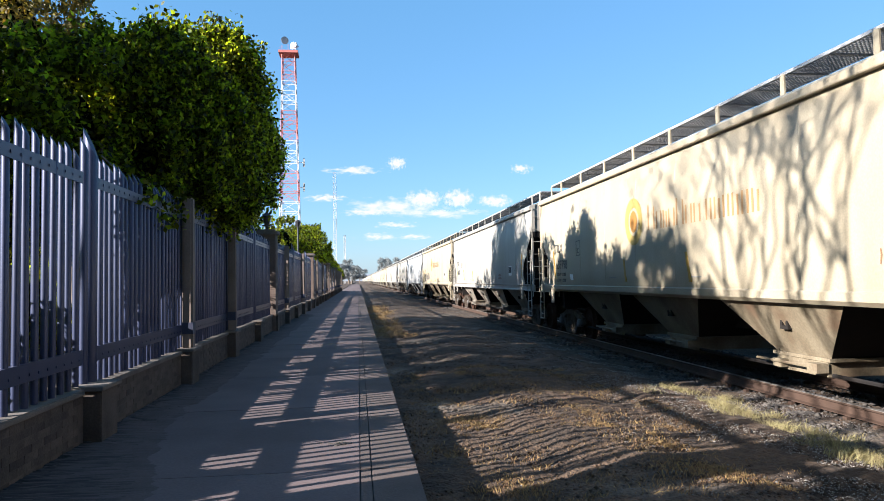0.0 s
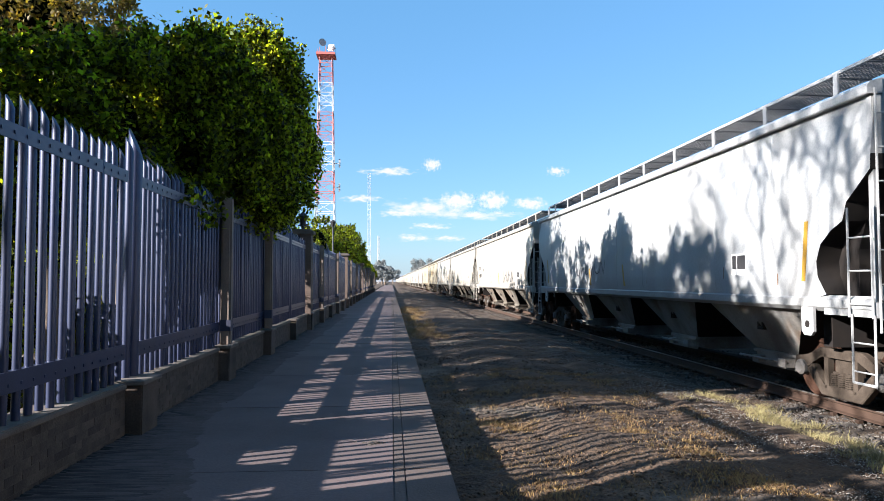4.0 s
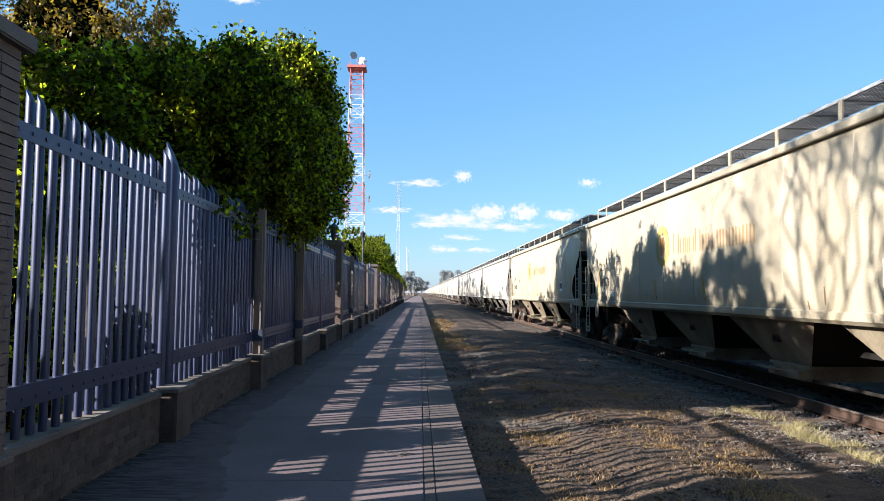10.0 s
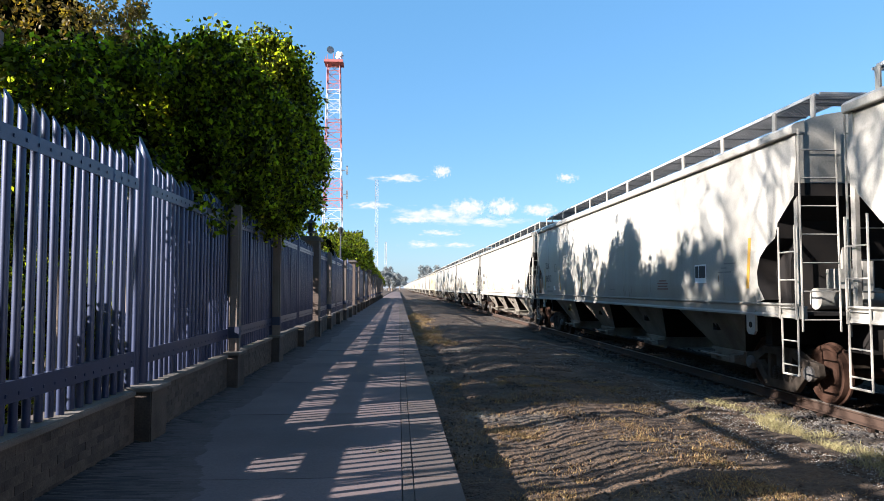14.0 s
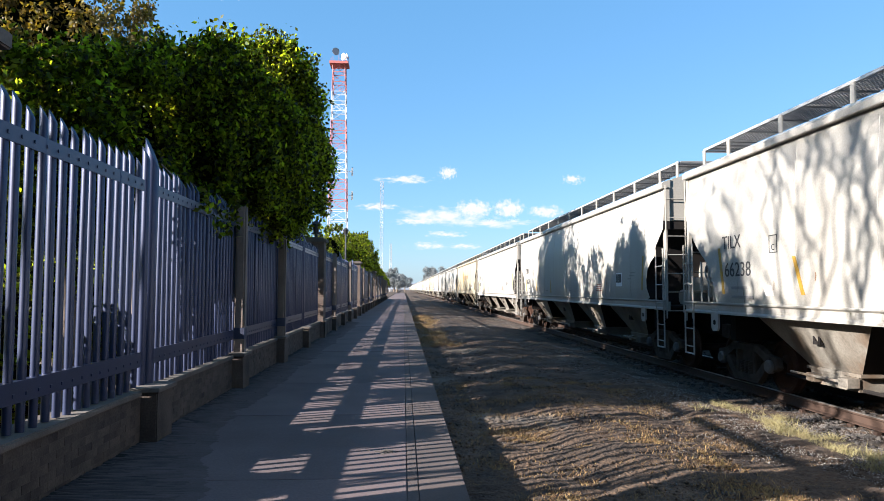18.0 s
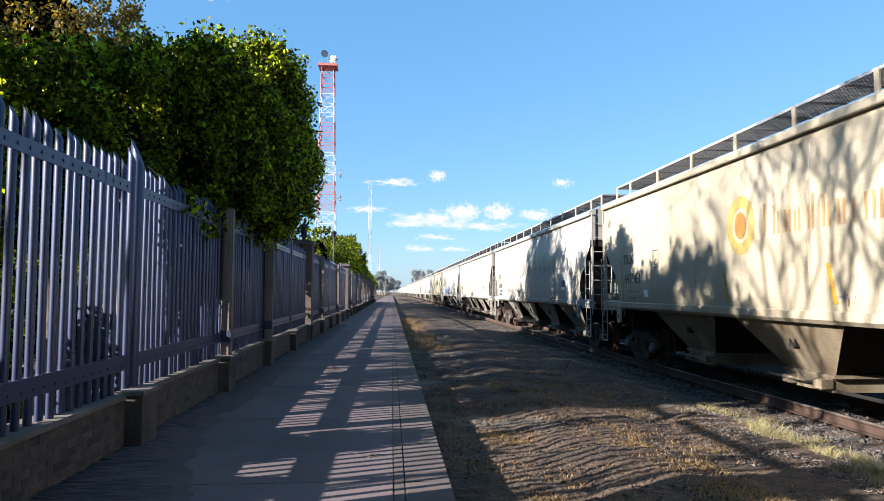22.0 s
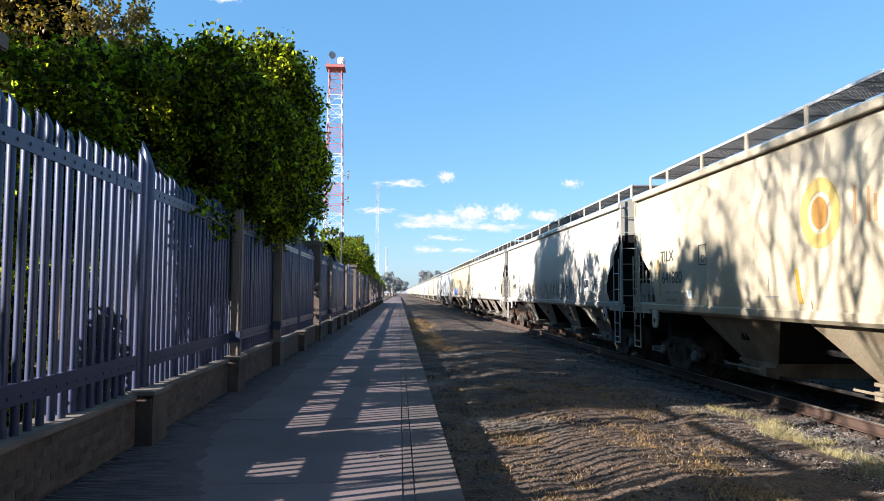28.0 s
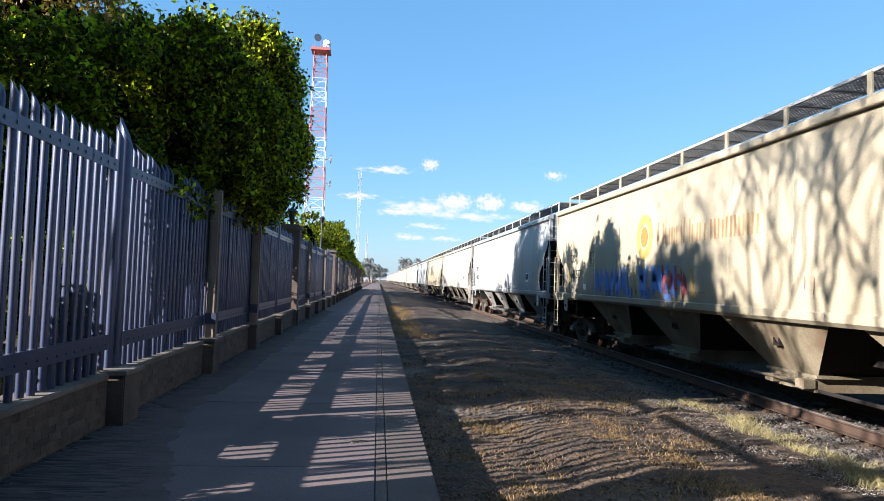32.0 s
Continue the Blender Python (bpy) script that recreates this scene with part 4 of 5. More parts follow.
def build_body():
    n, f = -HALF, HALF
    outline = [(n + 2.1, SILL), (n + 1.3, 1.52), (n + 0.95, 1.60), (n + 1.10, 1.85), (n + 1.12, 2.05), (n + 1.02, 2.28), (n + 0.80, 2.45), (n + 0.55, 2.56), (n + 0.46, 2.80), (n + 0.05, 3.12),
               (n, 3.16), (n, EAVE), (f, EAVE), (f, 3.42), (f - 0.22, 3.0), (f - 0.62, 2.62), (f - 1.08, 2.28), (f - 1.30, 1.95), (f - 1.36, 1.70), (f - 1.36, 1.56), (f - 2.1, SILL)]
    bm = bmesh.new()
    bm.faces.new([bm.verts.new((-1, y, z)) for y, z in outline])
    for z in (1.5, 1.62, 1.8, 2.2, 2.6, 3.1, 3.35, 3.6, 3.85):
        bmesh.ops.bisect_plane(bm, geom=bm.verts[:] + bm.edges[:] + bm.faces[:], plane_co=(0, 0, z), plane_no=(0, 0, 1))
    new_geo = bmesh.ops.extrude_face_region(bm, geom=bm.faces[:])["geom"]
    for g in new_geo:
        if isinstance(g, bmesh.types.BMVert):
            g.co.x = 1
    for v in bm.verts:
        v.co.x *= side_width(v.co.z)
    bm.normal_update()
    # faces inside the end cut-outs turn near-black: their shade is painted on
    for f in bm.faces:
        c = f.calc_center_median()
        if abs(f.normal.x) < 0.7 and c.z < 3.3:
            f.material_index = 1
    return bm


def ladder(bm, a, b, z0, z1, step, r=0.012, rail=0.016):
    """Two uprights over the points a and b, with rungs between them."""
    for p in (a, b):
        bar(bm, (*p, z0), (*p, z1), rail, rail, 6)
    z = z0 + step * 0.4
    while z < z1:
        bar(bm, (*a, z), (*b, z), r, r, 5)
        z += step


def build_truck(car, y):
    bm = bmesh.new()
    box(bm, -1.0, 1.0, -0.18, 0.18, 0.42, 0.68)
    box(bm, -0.55, 0.55, -0.28, 0.28, 0.62, 0.78)
    tk = part("truck", bm, M_TRUCK, car, "rusty cast steel truck")
    tk.location = (0, y, 0)
    for s in (-1, 1):
        x0, x1 = (s * 1.06, s * 0.94) if s < 0 else (0.94, 1.06)
        bm = bmesh.new()
        prism(bm, [(-1.12, 0.44), (-1.08, 0.62), (-0.72, 0.66), (-0.46, 0.80), (0.46, 0.80), (0.72, 0.66), (1.08, 0.62), (1.12, 0.44), (0.96, 0.36), (0.80, 0.44), (0.62, 0.58), (0.40, 0.68), (-0.40, 0.68), (-0.62, 0.58), (-0.80, 0.44), (-0.96, 0.36)], "x", x0, x1)
        prism(bm, [(-0.80, 0.44), (-0.66, 0.54), (-0.36, 0.24), (0.36, 0.24), (0.66, 0.54), (0.80, 0.44), (0.44, 0.10), (-0.44, 0.10)], "x", x0, x1)
        for c in (-0.36, 0.28):
            box(bm, x0, x1, c, c + 0.09, 0.2, 0.72)
        bmesh.ops.bevel(bm, geom=bm.edges[:], offset=0.015, segments=1, affect="EDGES")
        part("side_frame", bm, M_TRUCK, tk)
        bm = bmesh.new()
        for c in (-0.16, 0.0, 0.16):
            for k in range(7):
                bar(bm, (s * 1.0, c, 0.25 + k * 0.03), (s * 1.0, c, 0.267 + k * 0.03), 0.078, 0.078, 10)
            bar(bm, (s * 1.0, c, 0.24), (s * 1.0, c, 0.47), 0.05, 0.05, 8)
        part("spring_nest", bm, M_TRUCK, tk, "stacked coil springs", kind="stuff")
        for a in (-0.889, 0.889):
            bm = bmesh.new()
            lathe(bm, [(s * 1.02, 0.12), (s * 1.10, 0.12), (s * 1.13, 0.09), (s * 1.135, 0.03)], (a, 0.457), 14)
            part("bearing_cap", bm, M_CAP, tk, "grey round axle bearing cap", smooth=40)
    for a in (-0.889, 0.889):
        bm = bmesh.new()
        lathe(bm, [(-0.98, 0.08), (0.98, 0.08)], (0, 0), 10)
        for s in (-1, 1):
            prof = [(0.68, 0.10), (0.685, 0.34), (0.675, 0.40), (0.675, 0.485), (0.71, 0.485), (0.725, 0.457), (0.81, 0.45), (0.81, 0.395), (0.775, 0.36), (0.76, 0.20), (0.80, 0.13), (0.80, 0.09)]
            lathe(bm, [(s * x, r) for x, r in prof], (0, 0), 28)
        ws = part("wheelset", bm, M_WHEEL, tk, "rust-brown steel wheels on an axle", smooth=35)
        ws.matrix_parent_inverse = Matrix.Translation((0, a, 0.457))


def build_car(ribbed):
    """One covered hopper car. Its origin lies on the track's centre at the rails' height; +y is the brake end."""
    car = thing("hopper_car", "covered hopper railcar", "railcar", (0, 0, 0), group="train")
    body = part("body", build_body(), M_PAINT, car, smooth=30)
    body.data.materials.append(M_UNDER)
    # dark fill behind the cut-outs, its colour standing in for deep shade
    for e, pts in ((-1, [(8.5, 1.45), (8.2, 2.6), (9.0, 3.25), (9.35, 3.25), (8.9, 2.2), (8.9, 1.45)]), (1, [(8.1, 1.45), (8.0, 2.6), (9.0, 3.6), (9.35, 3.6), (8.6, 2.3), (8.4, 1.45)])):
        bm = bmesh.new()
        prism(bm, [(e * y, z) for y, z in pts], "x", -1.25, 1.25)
        part("slope_sheet", bm, M_UNDER, car, "sloped end sheet painted in deep shade")
    bm = bmesh.new()
    for k in range(9):
        y = -7.3 + k * 1.83
        zs = [1.62, 1.8, 2.2, 2.6, 3.1, 3.35, 3.6, 3.85, 4.05]
        rows = [[bm.verts.new((-side_width(z) - d, y + w, z)) for w, d in ((-0.016, -0.002), (-0.006, 0.004), (0.006, 0.004), (0.016, -0.002))] for z in zs]
        for a, b in zip(rows, rows[1:]):
            for i in range(3):
                bm.faces.new((a[i], a[i + 1], b[i + 1], b[i]))
    part("weld_seam", bm, M_PAINT, car, kind="stuff")
    # roof: a low arch with a hatch trough
    bm = bmesh.new()
    arch = [(-1.5, EAVE)] + [(1.5 * math.sin(a), EAVE + 0.36 * math.cos(a) ** 0.8) for a in (radians(d) for d in range(-75, 76, 15))] + [(1.5, EAVE)]
    prism(bm, arch, "y", -HALF + 0.01, HALF - 0.01)
    part("roof", bm, M_PAINT, car, smooth=40)
    bm = bmesh.new()
    box(bm, -0.32, 0.32, -8.6, 8.6, EAVE + 0.3, EAVE + 0.47)
    for k in range(5):
        box(bm, -0.36, 0.36, -8.5 + k * 3.42, -8.5 + k * 3.42 + 3.3, EAVE + 0.47, EAVE + 0.52)
    part("hatch_cover", bm, M_PAINT, car)
    for s in (-1, 1):
        bm = bmesh.new()
        prism(bm, [(s * 1.40, EAVE - 0.03), (s * 1.59, EAVE - 0.03), (s * 1.60, EAVE - 0.015), (s * 1.60, EAVE + 0.075), (s * 1.54, EAVE + 0.13), (s * 1.40, EAVE + 0.17)], "y", -HALF - 0.02, HALF + 0.02)
        part("eave_rail", bm, M_PAINT, car)
        bm = bmesh.new()
        if ribbed:
            prism(bm, [(s * 1.44, SILL - 0.06), (s * 1.60, SILL - 0.06), (s * 1.60, SILL - 0.03), (s * 1.565, SILL), (s * 1.565, SILL + 0.10), (s * 1.62, SILL + 0.13), (s * 1.62, SILL + 0.155), (s * 1.5, SILL + 0.155)], "y", -HALF + 0.02, HALF - 0.02)
        else:
            prism(bm, [(s * 1.42, SILL - 0.03), (s * 1.50, SILL - 0.03), (s * 1.575, SILL + 0.03), (s * 1.585, SILL + 0.14), (s * 1.5, SILL + 0.19)], "y", -HALF + 0.02, HALF - 0.02)
        part("side_sill", bm, M_PAINT, car)
        # roof walkway of open grating on short posts
        bm = bmesh.new()
        xo, xi, zt = s * 1.16, s * 0.50, EAVE + 0.58
        lo, hi = min(xo, xi), max(xo, xi)
        for k in range(12):
            x = lo + (hi - lo) * k / 11
            box(bm, x - 0.004, x + 0.004, -HALF + 0.1, HALF - 0.1, zt, zt + 0.03)
        y = -HALF + 0.1
        while y < HALF - 0.1:
            box(bm, lo, hi, y, y + 0.008, zt + 0.004, zt + 0.028)
            y += 0.065
        for k in range(22):
            y = -HALF + 0.5 + k * 0.885
            box(bm, lo, hi, y, y + 0.035, zt - 0.02, zt)
        part("walkway_grating", bm, M_GRATE, car, "dark open steel grating", kind="stuff")
        bm = bmesh.new()
        box(bm, xo - 0.012, xo + 0.012, -HALF + 0.08, HALF - 0.08, zt - 0.012, zt + 0.034)
        part("walkway_edge", bm, M_GALV, car)
    post = None
    for k in range(12):
        if post is None:
            bm = bmesh.new()
            box(bm, -0.012, 0.012, -0.05, 0.05, 0, 0.43)
            box(bm, -0.07, 0.012, -0.05, 0.05, 0.0, 0.015)
            post = mesh_of("walkway_post", bm, M_PAINT)
        y = (-HALF + 0.12) if k == 0 else (HALF - 0.12) if k == 11 else -8.4 + (k - 1) * 1.867
        ob = new("walkway_post", post)
        ob.parent, ob.location = car, (-1.175, y, EAVE + 0.15)
    for e in (-1, 1):
        bm = bmesh.new()
        y0, y1 = sorted((e * (HALF - 0.62), e * (HALF + 0.02)))
        k = -0.5
        while k < 0.5:
            box(bm, k, k + 0.02, y0, y1, EAVE + 0.58, EAVE + 0.61)
            k += 0.06
        for y in (y0, (y0 + y1) / 2, y1):
            box(bm, -1.15, 1.15, y - 0.015, y + 0.015, EAVE + 0.565, EAVE + 0.60)
        part("end_walkway", bm, M_GRATE, car, kind="stuff")
    # hopper bays
    for c in (-6.2, -2.35, 1.65, 5.6) if ribbed else (-6.35, -2.7, 1.05, 4.8):
        bm = bmesh.new()
        top = [bm.verts.new((sx * 1.42, c + sy * (1.55 if sx else 0), SILL + 0.02)) for sx, sy in ((-1, -1), (1, -1), (1, 1), (-1, 1))]
        low = [bm.verts.new((sx * 0.95, c + sy * 0.62, 0.60)) for sx, sy in ((-1, -1), (1, -1), (1, 1), (-1, 1))]
        bm.faces.new(low)
        for i in range(4):
            bm.faces.new((top[i], top[(i + 1) % 4], low[(i + 1) % 4], low[i]))
        bm.faces.new(top[::-1])
        bm.normal_update()
        # faces across the car painted near-black for the shade between the bays
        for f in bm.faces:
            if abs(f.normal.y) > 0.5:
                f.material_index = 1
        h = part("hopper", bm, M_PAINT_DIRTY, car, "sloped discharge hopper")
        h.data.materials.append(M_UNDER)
        bm = bmesh.new()
        box(bm, -1.0, 1.0, c - 0.66, c + 0.66, 0.55, 0.60)
        box(bm, -0.98, 0.98, c - 0.58, c + 0.58, 0.34, 0.55)
        box(bm, -1.16, -0.98, c - 0.60, c - 0.38, 0.40, 0.53)
        box(bm, -1.10, -0.98, c + 0.30, c + 0.52, 0.38, 0.50)
        bar(bm, (-1.12, c - 0.6, 0.47), (-1.12, c + 0.9, 0.47), 0.022)
        part("outlet_gate", bm, M_PAINT_DIRTY, h)
        bm = bmesh.new()
        prism(bm, [(c - 0.09, 0.97), (c + 0.09, 0.97), (c + 0.09, 1.12), (c + 0.05, 1.12), (c + 0.04, 1.02), (c - 0.04, 1.02), (c - 0.05, 1.12), (c - 0.09, 1.12)], "x", -1.235, -1.16)
        part("vibrator_bracket", bm, M_UNDER, h)
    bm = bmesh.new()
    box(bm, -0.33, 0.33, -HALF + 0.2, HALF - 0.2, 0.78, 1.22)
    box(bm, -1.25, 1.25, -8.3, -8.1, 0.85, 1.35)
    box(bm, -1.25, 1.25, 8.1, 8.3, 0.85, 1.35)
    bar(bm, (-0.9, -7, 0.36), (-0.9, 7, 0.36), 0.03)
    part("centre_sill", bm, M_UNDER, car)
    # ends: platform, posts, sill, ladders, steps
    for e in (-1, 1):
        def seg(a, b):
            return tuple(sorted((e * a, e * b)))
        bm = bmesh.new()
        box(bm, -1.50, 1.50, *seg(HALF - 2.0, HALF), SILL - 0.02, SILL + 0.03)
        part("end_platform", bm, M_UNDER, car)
        for s in (-1, 1):
            bm = bmesh.new()
            box(bm, *sorted((s * 1.44, s * 1.56)), *seg(HALF - 1.0, HALF + 0.03), SILL - 0.07, SILL + 0.12)
            part("end_sill_plate", bm, M_PAINT, car)
        bm = bmesh.new()
        for s in (-1, 1):
            box(bm, *sorted((s * 0.32, s * 0.46)), *seg(HALF - 0.75, HALF - 0.6), SILL, 3.4)
            box(bm, *sorted((s * 1.47, s * 1.53)), *seg(HALF - 0.10, HALF - 0.01), SILL, EAVE)
        part("end_post", bm, M_PAINT, car)
        bm = bmesh.new()
        ladder(bm, (-1.53, e * (HALF + 0.06)), (-0.95, e * (HALF + 0.06)), 1.15, EAVE + 0.03, 0.42)
        part("end_ladder", bm, M_PAINT, car)
        bm = bmesh.new()
        ladder(bm, (-1.60, e * (HALF + 0.02)), (-1.60, e * (HALF - 0.42)), 1.32, 2.72, 0.42)
        part("side_ladder", bm, M_PAINT, car)
        bm = bmesh.new()
        ladder(bm, (-1.58, e * (HALF + 0.02)), (-1.58, e * (HALF - 0.40)), 0.50, 1.36, 0.36)
        bar(bm, (-1.58, e * (HALF + 0.02), 0.50), (-1.58, e * (HALF - 0.40), 0.50), 0.018)
        part("step_ladder", bm, M_PAINT, car)
        bm = bmesh.new()
        ladder(bm, (1.60, e * (HALF + 0.02)), (1.60, e * (HALF - 0.42)), 0.5, 2.72, 0.42)
        part("far_ladder", bm, M_PAINT, car)
        bm = bmesh.new()
        y = e * (HALF - 1.35)
        prism(bm, [(y - 0.14, SILL + 0.02), (y - 0.14, 1.08), (y - 0.08, 1.02), (y + 0.08, 1.02), (y + 0.14, 1.08), (y + 0.14, SILL + 0.02)], "x", -1.585, -1.545)
        pad = part("jacking_pad", bm, M_PAINT, car)
        # dark disc painted in place of an open hole
        bm = bmesh.new()
        lathe(bm, [(-1.592, 0.05), (-1.583, 0.05)], (y, 1.18), 12)
        part("pad_hole", bm, M_UNDER, pad)
        bm = bmesh.new()
        box(bm, -0.2, 0.2, *seg(HALF - 0.1, HALF + 0.25), 0.72, 1.02)
        box(bm, -0.11, 0.11, *seg(HALF + 0.2, HALF + 0.55), 0.76, 0.98)
        box(bm, -0.16, 0.14, *seg(HALF + 0.46, HALF + 0.598), 0.72, 1.02)
        part("coupler", bm, M_TRUCK, car, "rusty knuckle coupler")
        bm = bmesh.new()
        bar(bm, (0.25, e * (HALF + 0.1), 0.78), (0.15, e * (HALF + 0.58), 0.45), 0.025)
        part("brake_hose", bm, M_UNDER, car)
        build_truck(car, e * 8.15)
    # air brake gear on the near platform and the hand brake at the other end
    bm = bmesh.new()
    bar(bm, (-0.95, -HALF + 0.55, 1.62), (0.1, -HALF + 0.55, 1.62), 0.17, 0.17, 14)
    part("air_reservoir", bm, M_PAINT, car, smooth=40)
    bm = bmesh.new()
    box(bm, -0.85, -0.45, -HALF + 0.2, -HALF + 0.42, 1.78, 2.08)
    box(bm, -0.40, -0.22, -HALF + 0.22, -HALF + 0.40, 1.62, 2.2)
    part("brake_valve", bm, M_PAINT, car)
    bm = bmesh.new()
    y, zc = HALF - 0.42, 2.15
    for k in range(20):
        a, b = k * math.pi / 10, (k + 1) * math.pi / 10
        bar(bm, (-1.05 + 0.28 * math.cos(a), y, zc + 0.28 * math.sin(a)), (-1.05 + 0.28 * math.cos(b), y, zc + 0.28 * math.sin(b)), 0.02, 0.02, 6)
    for k in range(5):
        a = k * math.pi * 2 / 5
        bar(bm, (-1.05, y - 0.03, zc), (-1.05 + 0.27 * math.cos(a), y, zc + 0.27 * math.sin(a)), 0.018, 0.018, 5)
    box(bm, -1.15, -0.95, y + 0.03, y + 0.2, zc - 0.2, zc + 0.2)
    part("hand_brake_wheel", bm, M_GALV, car, "spoked hand brake wheel")
    for y in (HALF - 0.62, HALF - 0.95):
        bm = bmesh.new()
        bar(bm, (-1.5, y, SILL + 0.1), (-1.5, y, 2.35), 0.02)
        part("grab_iron", bm, M_PAINT, car)
    # reflector strips
    for y, z0, z1, lean in ((HALF - 4.12, 1.72, 2.30, 0.22) if ribbed else (HALF - 10.05, 1.66, 2.20, 0.14), (HALF - 1.62, 1.72, 2.56, 0.16), (HALF - 7.1, 1.66, 2.16, 0.10), (-HALF + 1.42, 1.78, 2.62, -0.10)):
        bm = bmesh.new()
        prism(bm, [(y + lean / 2, z1), (y + lean / 2 - 0.085, z1), (y - lean / 2 - 0.085, z0), (y - lean / 2, z0)], "x", -SIDE - 0.006, -SIDE + 0.05)
        part("reflector_strip", bm, M_YELLOW, car, "worn yellow reflector strip")
    bm = bmesh.new()
    box(bm, -SIDE - 0.005, -SIDE + 0.04, -HALF + 3.0, -HALF + 3.50, 1.88, 2.24)
    pl = part("placard", bm, M_WHITE, car, "white framed black data panel")
    bm = bmesh.new()
    box(bm, -SIDE - 0.009, -SIDE, -HALF + 3.03, -HALF + 3.30, 1.98, 2.21)
    box(bm, -SIDE - 0.009, -SIDE, -HALF + 3.33, -HALF + 3.47, 1.98, 2.21)
    part("panel_field", bm, M_BLACK, pl)
    if ribbed:
        for k, w in enumerate((0.42, 0.60, 0.55, 0.60)):
            bm = bmesh.new()
            box(bm, -SIDE - 0.005, -SIDE + 0.03, -4.4 - w / 2, -4.4 + w / 2, 1.93 - k * 0.06, 1.96 - k * 0.06)
            part("red_stencil", bm, M_REDMARK, car, "small unreadable red stencilling")
    return car


def ribbon(bm, pts, width, x=-1.588):
    """A flat painted stroke through points (y, z) of the car's side."""
    prev = None
    for i, (y, z) in enumerate(pts):
        a, b = pts[max(i - 1, 0)], pts[min(i + 1, len(pts) - 1)]
        d = Vector((b[0] - a[0], b[1] - a[1]))
        d = d.normalized() if d.length else Vector((1, 0))
        w = width * (0.6 + 0.4 * math.sin(math.pi * i / (len(pts) - 1))) / 2
        xx = x + SIDE - side_width(z)
        pair = [bm.verts.new((xx, y - d.y * w, z + d.x * w)), bm.verts.new((xx, y + d.y * w, z - d.x * w))]
        if prev:
            bm.faces.new((prev[0], prev[1], pair[1], pair[0]))
        prev = pair


def scribble(car, seed, y0, y1, z0, z1, n, width, mat, label):
    """Sprayed marks side by side from y0 to y1: arcs, rings, forks, zigzags and bends, none of them a word."""
    rr = random.Random(seed)

    def arc(cy, cz, w, h, a, b, steps=14):
        return [(cy - w * math.cos(a + (b - a) * u / steps), cz + h * math.sin(a + (b - a) * u / steps)) for u in range(steps + 1)]

    def line(*corners):
        pts = []
        for (a0, b0), (a1, b1) in zip(corners, corners[1:]):
            pts += [(a0 + (a1 - a0) * v / 4, b0 + (b1 - b0) * v / 4) for v in range(4)]
        return pts + [corners[-1]]

    last = -1
    for k in range(n):
        cy, w = y0 + (y1 - y0) * (k + 0.5) / n, abs(y1 - y0) / n * rr.uniform(0.30, 0.42)
        h = (z1 - z0) * rr.uniform(0.7, 1.0) / 2
        cz = (z0 + z1) / 2 + rr.uniform(-0.08, 0.08) * (z1 - z0)
        slant = rr.uniform(-0.3, 0.15)
        kind = rr.choice([q for q in range(4) if q != last])
        last = kind
        tip = rr.uniform(-0.2, 0.2) * w
        if kind == 0:
            strokes = [arc(cy, cz, w * 1.1, h, 2.2, 5.6 + rr.uniform(0, 0.8))]
        elif kind == 1:
            strokes = [line((cy + w, cz + h * 0.9), (cy + w * 0.3, cz - h), (cy - w * 0.2, cz + h * 0.6), (cy - w * 1.3, cz - h * 0.7))]
        elif kind == 2:
            strokes = [line((cy + w, cz + h), (cy + tip, cz - h * 0.9)), arc(cy - w * 0.4, cz - h * 0.3, w, h * 0.5, 0.2, 4.6)]
        else:
            strokes = [line((cy + w * 1.2, cz - h), (cy + w * 0.8 + tip, cz + h), (cy - w * 0.7, cz - h * 0.9), (cy - w + tip, cz + h))]
        strokes = [[(y + slant * (z - cz), z) for y, z in pts] for pts in strokes]
        for m, pts in enumerate(strokes):
            bm = bmesh.new()
            ribbon(bm, pts, width, -1.588 - 0.0012 * ((k + m) % 4))
            part("graffiti_stroke", bm, mat, car, label)


def writing(car, words, size, y, z, mat=M_BLACK, width=None, name="lettering"):
    ob = new(name, text_mesh(words, size, mat, width))
    ob.parent, ob.location = car, (-SIDE - 0.006, y, z)
    return ob


def sun_sign(car, fade):
    """The faded painted sign: a sun ring and plain blocks for the name."""
    cy, cz = 1.90, 2.93
    bm = bmesh.new()
    for k in range(28):
        a, b = k * math.pi / 14, (k + 1) * math.pi / 14
        r0, r1 = 0.30, 0.50
        q = [(cy + r * 0.92 * math.cos(t), cz + r * math.sin(t)) for r, t in ((r0, a), (r1, a), (r1, b), (r0, b))]
        bm.faces.new([bm.verts.new((-SIDE - 0.005, y, z)) for y, z in q])
    sg = part("sun_sign", bm, M_SUNYEL, car, "faded yellow painted ring")
    bm = bmesh.new()
    bm.faces.new([bm.verts.new((-SIDE - 0.007, cy + 0.19 * math.cos(k * 0.3142), cz + 0.23 * math.sin(k * 0.3142))) for k in range(20)])
    part("sign_disc", bm, M_SUNOR, sg)
    y = 1.17
    for k, (w, h) in enumerate(((0.36, 0.50), (0.28, 0.34), (0.20, 0.34), (0.30, 0.34), (0.33, 0.50), (0.28, 0.34), (0.27, 0.34))):
        ribbon_block(sg, y, 2.70, w * 0.9, h, k)
        y -= w + 0.03
    y -= 0.12
    for k in range(6):
        ribbon_block(sg, y, 2.70, 0.20, 0.36, k + 1)
        y -= 0.275


